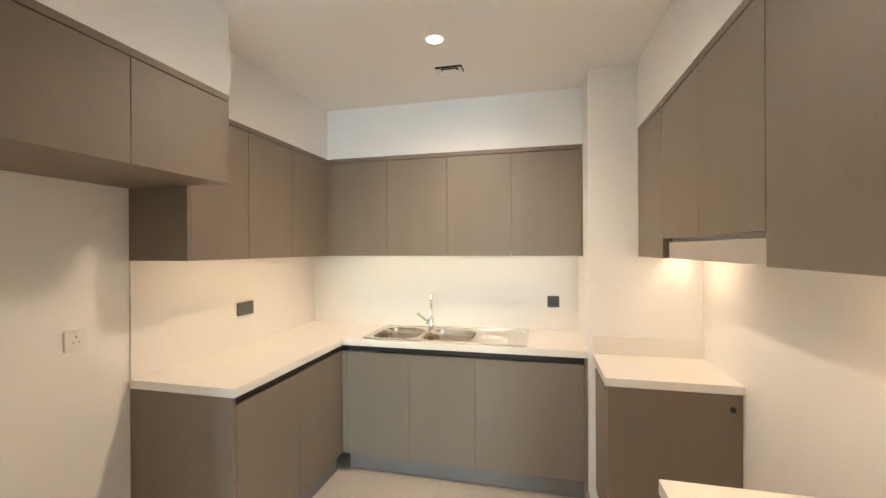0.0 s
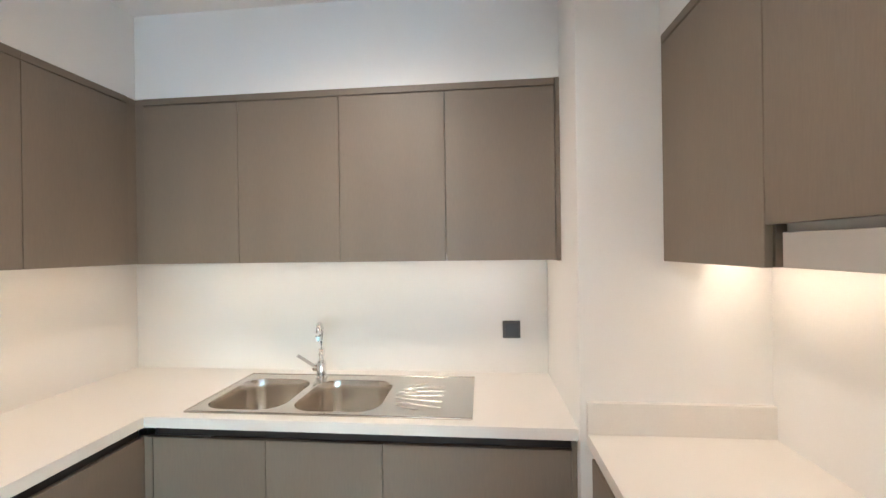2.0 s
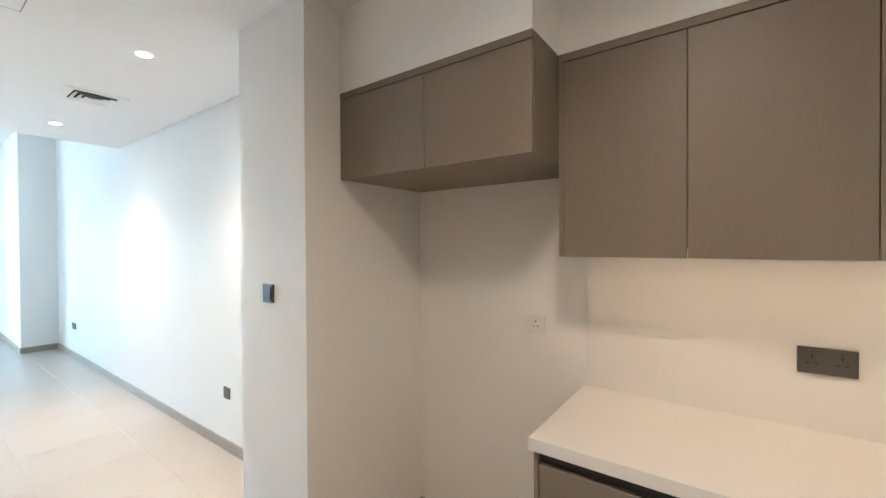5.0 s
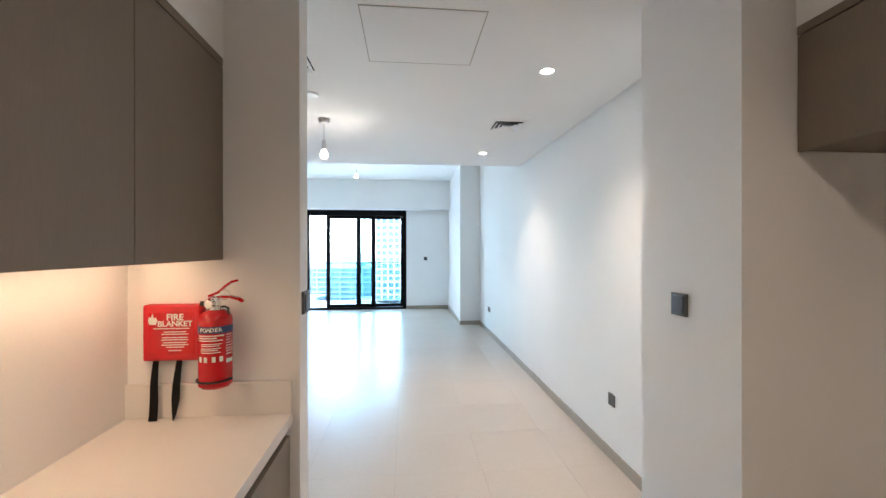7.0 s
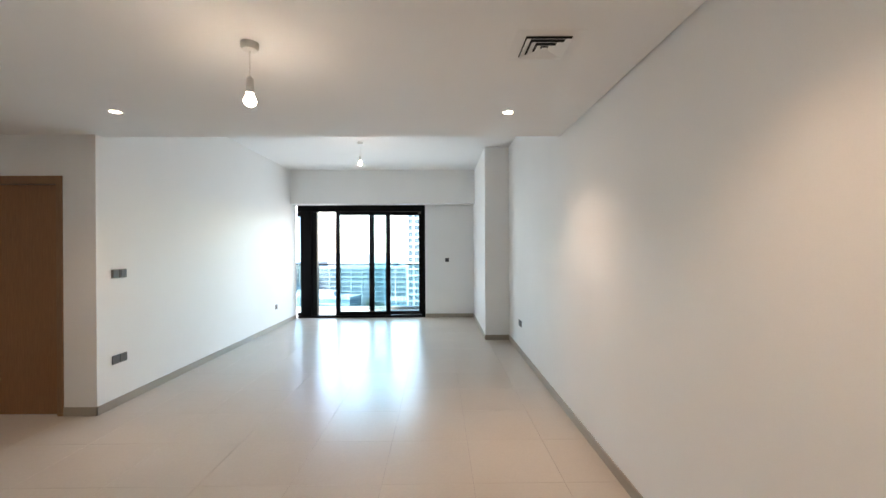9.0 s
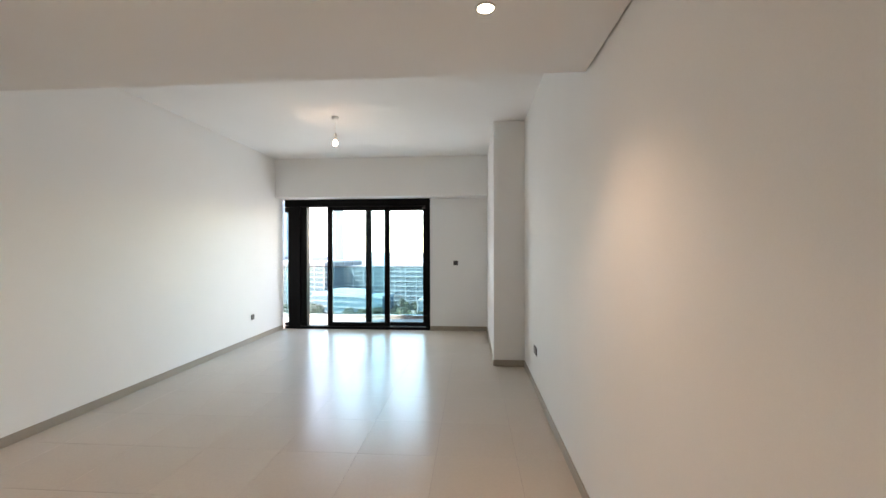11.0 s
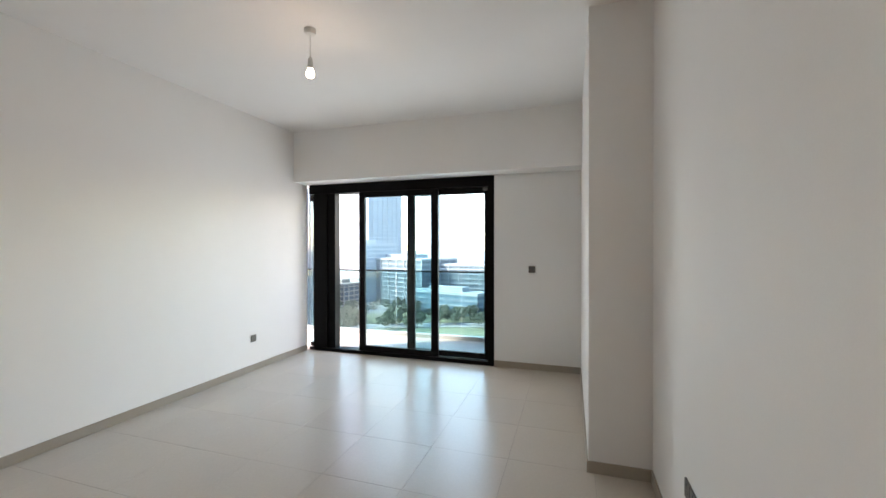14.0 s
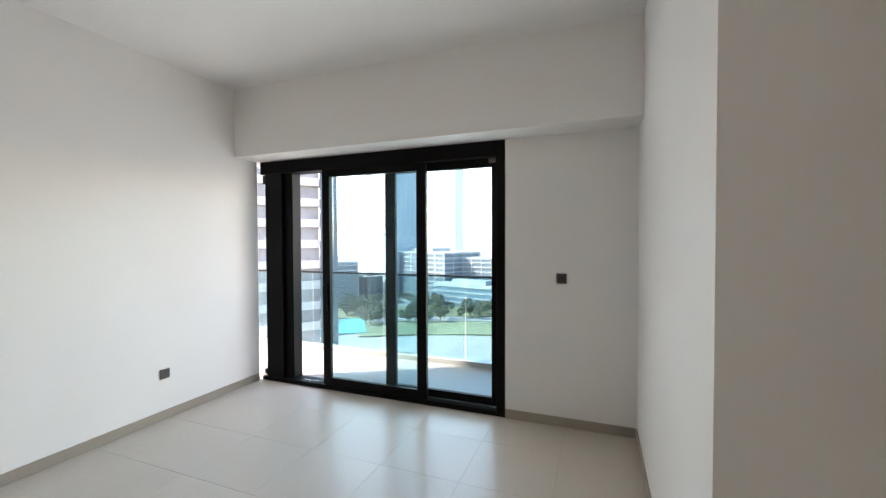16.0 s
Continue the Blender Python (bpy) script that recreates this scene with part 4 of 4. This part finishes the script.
def block(name, place, turn, w, d, h, label, glass_m, wall_m, storey=3.6, bay=0.0, balcony_bands=False, category="building"):
    """A building with its storeys as real bands: recessed glazing, slab edges, piers and a roof."""
    o = thing(name, pose(*place, 0, 0, turn), label, category)
    part("core", boxed(-w / 2 + 0.5, w / 2 - 0.5, -d / 2 + 0.5, d / 2 - 0.5, 0, h - 0.5), glass_m, o, world=False)
    n = int(h / storey)
    band = boxed(-w / 2, w / 2, -d / 2, d / 2, -0.02, 0.75 if not balcony_bands else 1.25)
    me = mesh_of("storey_band", band, wall_m)
    for i in range(1, n + 1):
        s = new("storey_band", me)
        s.parent = o
        s.location = (0, 0, i * storey - 0.45)
    part("roof", boxed(-w / 2 + 0.2, w / 2 - 0.2, -d / 2 + 0.2, d / 2 - 0.2, h - 0.5, h + 0.8), wall_m, o, world=False)
    part("roof_plant", boxed(-w / 4, w / 4, -d / 4, d / 4, h + 0.8, h + 3.6), wall_m, o, world=False)
    if bay:
        k = int(w / bay)
        pm = mesh_of("pier", boxed(-0.35, 0.35, -0.3, 0.3, 0, h), wall_m)
        for i in range(k + 1):
            for sy in (-1, 1):
                q = new("pier", pm)
                q.parent = o
                q.location = (-w / 2 + i * w / k, sy * (d / 2 - 0.22), 0)
        k = max(2, int(d / bay))
        for i in range(1, k):
            for sx in (-1, 1):
                q = new("pier", pm)
                q.parent = o
                q.location = (sx * (w / 2 - 0.28), -d / 2 + i * d / k, 0)
    return o


def plane(name, pts, z, mat, label, category):
    bm = bmesh.new()
    f = bm.faces.new([bm.verts.new((x, y, z)) for x, y in pts])
    r = bmesh.ops.extrude_face_region(bm, geom=[f])
    for v in r["geom"]:
        if isinstance(v, bmesh.types.BMVert):
            v.co.z -= 0.4
    return setting(name, bm, mat, label, category)


def arc(d0, d1, b0, b1, n=14):
    out = [at_bearing(b0 + (b1 - b0) * i / n, d0)[:2] for i in range(n + 1)]
    return out + [at_bearing(b1 + (b0 - b1) * i / n, d1)[:2] for i in range(n + 1)]


def tree(place, h, seed):
    rnd = random.Random(seed)
    o = thing("tree", pose(*place), "bushy green park tree far below", "tree", "park trees")
    bm = tube(bmesh.new(), ((0, 0, 0), (0.1, 0, h * 0.25), (0.0, 0.1, h * 0.5)), 0.22, 7, 0.12)
    for k in range(4):
        a = k * 1.57 + rnd.random()
        tube(bm, ((0, 0, h * 0.35), (h * 0.14 * math.cos(a), h * 0.14 * math.sin(a), h * 0.55), (h * 0.22 * math.cos(a), h * 0.22 * math.sin(a), h * 0.72)), 0.09, 5, 0.04)
    part("trunk", bm, TRUNK, o, world=False)
    cr = bmesh.new()
    for k in range(150):
        a, u, q = rnd.random() * 6.283, rnd.random(), rnd.random() ** 0.5
        rad = h * 0.36 * q * math.sin(math.pi * (0.18 + 0.72 * u))
        c = Vector((rad * math.cos(a), rad * math.sin(a), h * (0.38 + 0.62 * u)))
        s = h * (0.05 + 0.06 * rnd.random())
        m = Matrix.Translation(c) @ Euler((rnd.random() * 3, rnd.random() * 3, rnd.random() * 3)).to_matrix().to_4x4()
        v = [cr.verts.new(m @ Vector(p)) for p in ((-s, 0, 0), (0, -s * 0.6, s * 0.25), (s, 0, 0), (0, s * 0.6, s * 0.25))]
        cr.faces.new(v)
    part("crown", cr, TREE, o, world=False)
    return o


def city():
    bm = bmesh.new()
    box(bm, -3000, 3000, -4000, 500, ZG - 1, ZG)
    setting("ground", bm, EARTH, "pale sandy city ground far below the balcony", "ground")
    plane("lawn_1", arc(183, 212, -6, 33), ZG + 0.6, LAWN, "curved green lawn of a park", "lawn")
    plane("lawn_2", arc(228, 262, 2, 38), ZG + 0.6, LAWN, "strip of green lawn behind a promenade", "lawn")
    plane("road_1", arc(214, 226, -8, 40), ZG + 0.5, EARTH, "pale curved promenade between lawns", "path")
    plane("road_2", arc(95, 140, -10, 45), ZG + 0.5, ROADM, "grey service road and forecourt", "road")
    plane("water_1", arc(190, 225, 32, 44), ZG + 0.9, POOL, "turquoise pool beside the lawn", "water")
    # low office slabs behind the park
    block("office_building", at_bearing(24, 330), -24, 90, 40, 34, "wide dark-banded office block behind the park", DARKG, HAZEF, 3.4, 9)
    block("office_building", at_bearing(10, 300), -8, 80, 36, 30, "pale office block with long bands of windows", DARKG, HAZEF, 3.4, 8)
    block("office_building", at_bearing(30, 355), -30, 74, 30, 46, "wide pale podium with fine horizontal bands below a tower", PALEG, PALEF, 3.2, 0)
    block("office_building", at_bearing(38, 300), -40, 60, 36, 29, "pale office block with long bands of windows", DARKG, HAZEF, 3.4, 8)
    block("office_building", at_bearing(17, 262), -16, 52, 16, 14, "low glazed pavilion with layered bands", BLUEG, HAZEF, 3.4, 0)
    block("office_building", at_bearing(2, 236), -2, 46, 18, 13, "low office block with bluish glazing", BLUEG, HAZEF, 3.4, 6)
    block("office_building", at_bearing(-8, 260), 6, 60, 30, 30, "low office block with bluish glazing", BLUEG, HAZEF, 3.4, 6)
    rnd = random.Random(11)
    for k in range(16):
        w, d, h = rnd.uniform(16, 42), rnd.uniform(14, 26), rnd.uniform(5, 22)
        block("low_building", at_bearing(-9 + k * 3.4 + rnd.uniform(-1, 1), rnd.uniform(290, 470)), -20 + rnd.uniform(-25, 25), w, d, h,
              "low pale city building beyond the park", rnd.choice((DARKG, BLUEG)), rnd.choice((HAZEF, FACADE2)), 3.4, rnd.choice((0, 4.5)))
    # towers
    # the two farthest carry their haze as painted colour
    block("tower", at_bearing(28.0, 430), -30, 54, 40, 215, "tall tower with fine window bands, paled by haze in its colour", PALEG, PALEF, 3.8, 5.2)
    block("tower", at_bearing(19.5, 620), -20, 20, 22, 190, "slender tower coloured near white to look lost in haze", HAZE_WHITE, HAZE_WHITE, 3.8, 6)
    block("tower", at_bearing(2.6, 210), -6, 13, 14, 120, "white residential tower with rows of windows", DARKG, FACADE, 3.3, 3.2)
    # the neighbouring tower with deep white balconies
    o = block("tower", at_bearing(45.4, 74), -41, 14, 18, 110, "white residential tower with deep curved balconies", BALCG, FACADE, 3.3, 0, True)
    block("tower", at_bearing(60, 74), -58, 20, 18, 98, "dark glazed residential tower with thin white slabs", BLUEG, FACADE, 3.5, 4)
    for k in range(4):
        part("fin", boxed(-8.0 - 0.45 * k, -7.68 - 0.45 * k, -9 - 0.6 * k, -8.4 - 0.6 * k, 0, 110), DARKG, o, "dark glazed fin", world=False)
    rnd = random.Random(5)
    first = tree((0, 0, 0), 8.0, 1)
    kinds = [first] + [tree((0, 0, 0), 6.0 + k, k + 2) for k in range(3)]
    spots = []
    for k in range(240):
        b, d = rnd.uniform(-4, 42), rnd.choice((rnd.uniform(226, 250), rnd.uniform(255, 285), rnd.uniform(232, 262), rnd.uniform(206, 226)))
        spots.append((b, d))
    for k, (b, d) in enumerate(spots):
        m = pose(*at_bearing(b, d, ZG + 0.3), 0, 0, rnd.uniform(0, 360))
        if k < 4:
            kinds[k].matrix_basis = m
        else:
            copy_thing(kinds[k % 4], m)


balcony()
city()


# ---- floor tiles ----
def floors():
    base = setting("floor", boxed(XL, 4.6, YW, YS, -0.2, FZ - 0.003), GROUT, "greige porcelain floor tiles with fine joints", "floor")
    px, py, g = 0.598, 0.586, 0.0007
    shared = {}
    i0, i1 = int((XL - 0.18) / px) - 1, int((4.6 - 0.18) / px) + 1
    j0, j1 = int((YW + 7.175) / py) - 1, int((YS + 7.175) / py) + 1
    for i in range(i0, i1 + 1):
        for j in range(j0, j1 + 1):
            xa, xb = max(0.18 + i * px, XL), min(0.18 + (i + 1) * px, 4.6)
            ya, yb = max(-7.175 + j * py, YW), min(-7.175 + (j + 1) * py, YS)
            if xb - xa < 0.02 or yb - ya < 0.02:
                continue
            if yb < YD and xa > XO + 0.1 or xb < XW - 0.05 and yb < 0.28 or ya > 0.46 and xa > XR:
                continue
            key = (round(xb - xa, 4), round(yb - ya, 4))
            if key not in shared:
                w, h = key
                shared[key] = mesh_of("tile", boxed(-w / 2 + g, w / 2 - g, -h / 2 + g, h / 2 - g, -0.012, 0.0, bevel=0.0006, seg=1), TILE)
            t = new("tile", shared[key])
            t.parent = base
            t.location = ((xa + xb) / 2, (ya + yb) / 2, FZ)


floors()
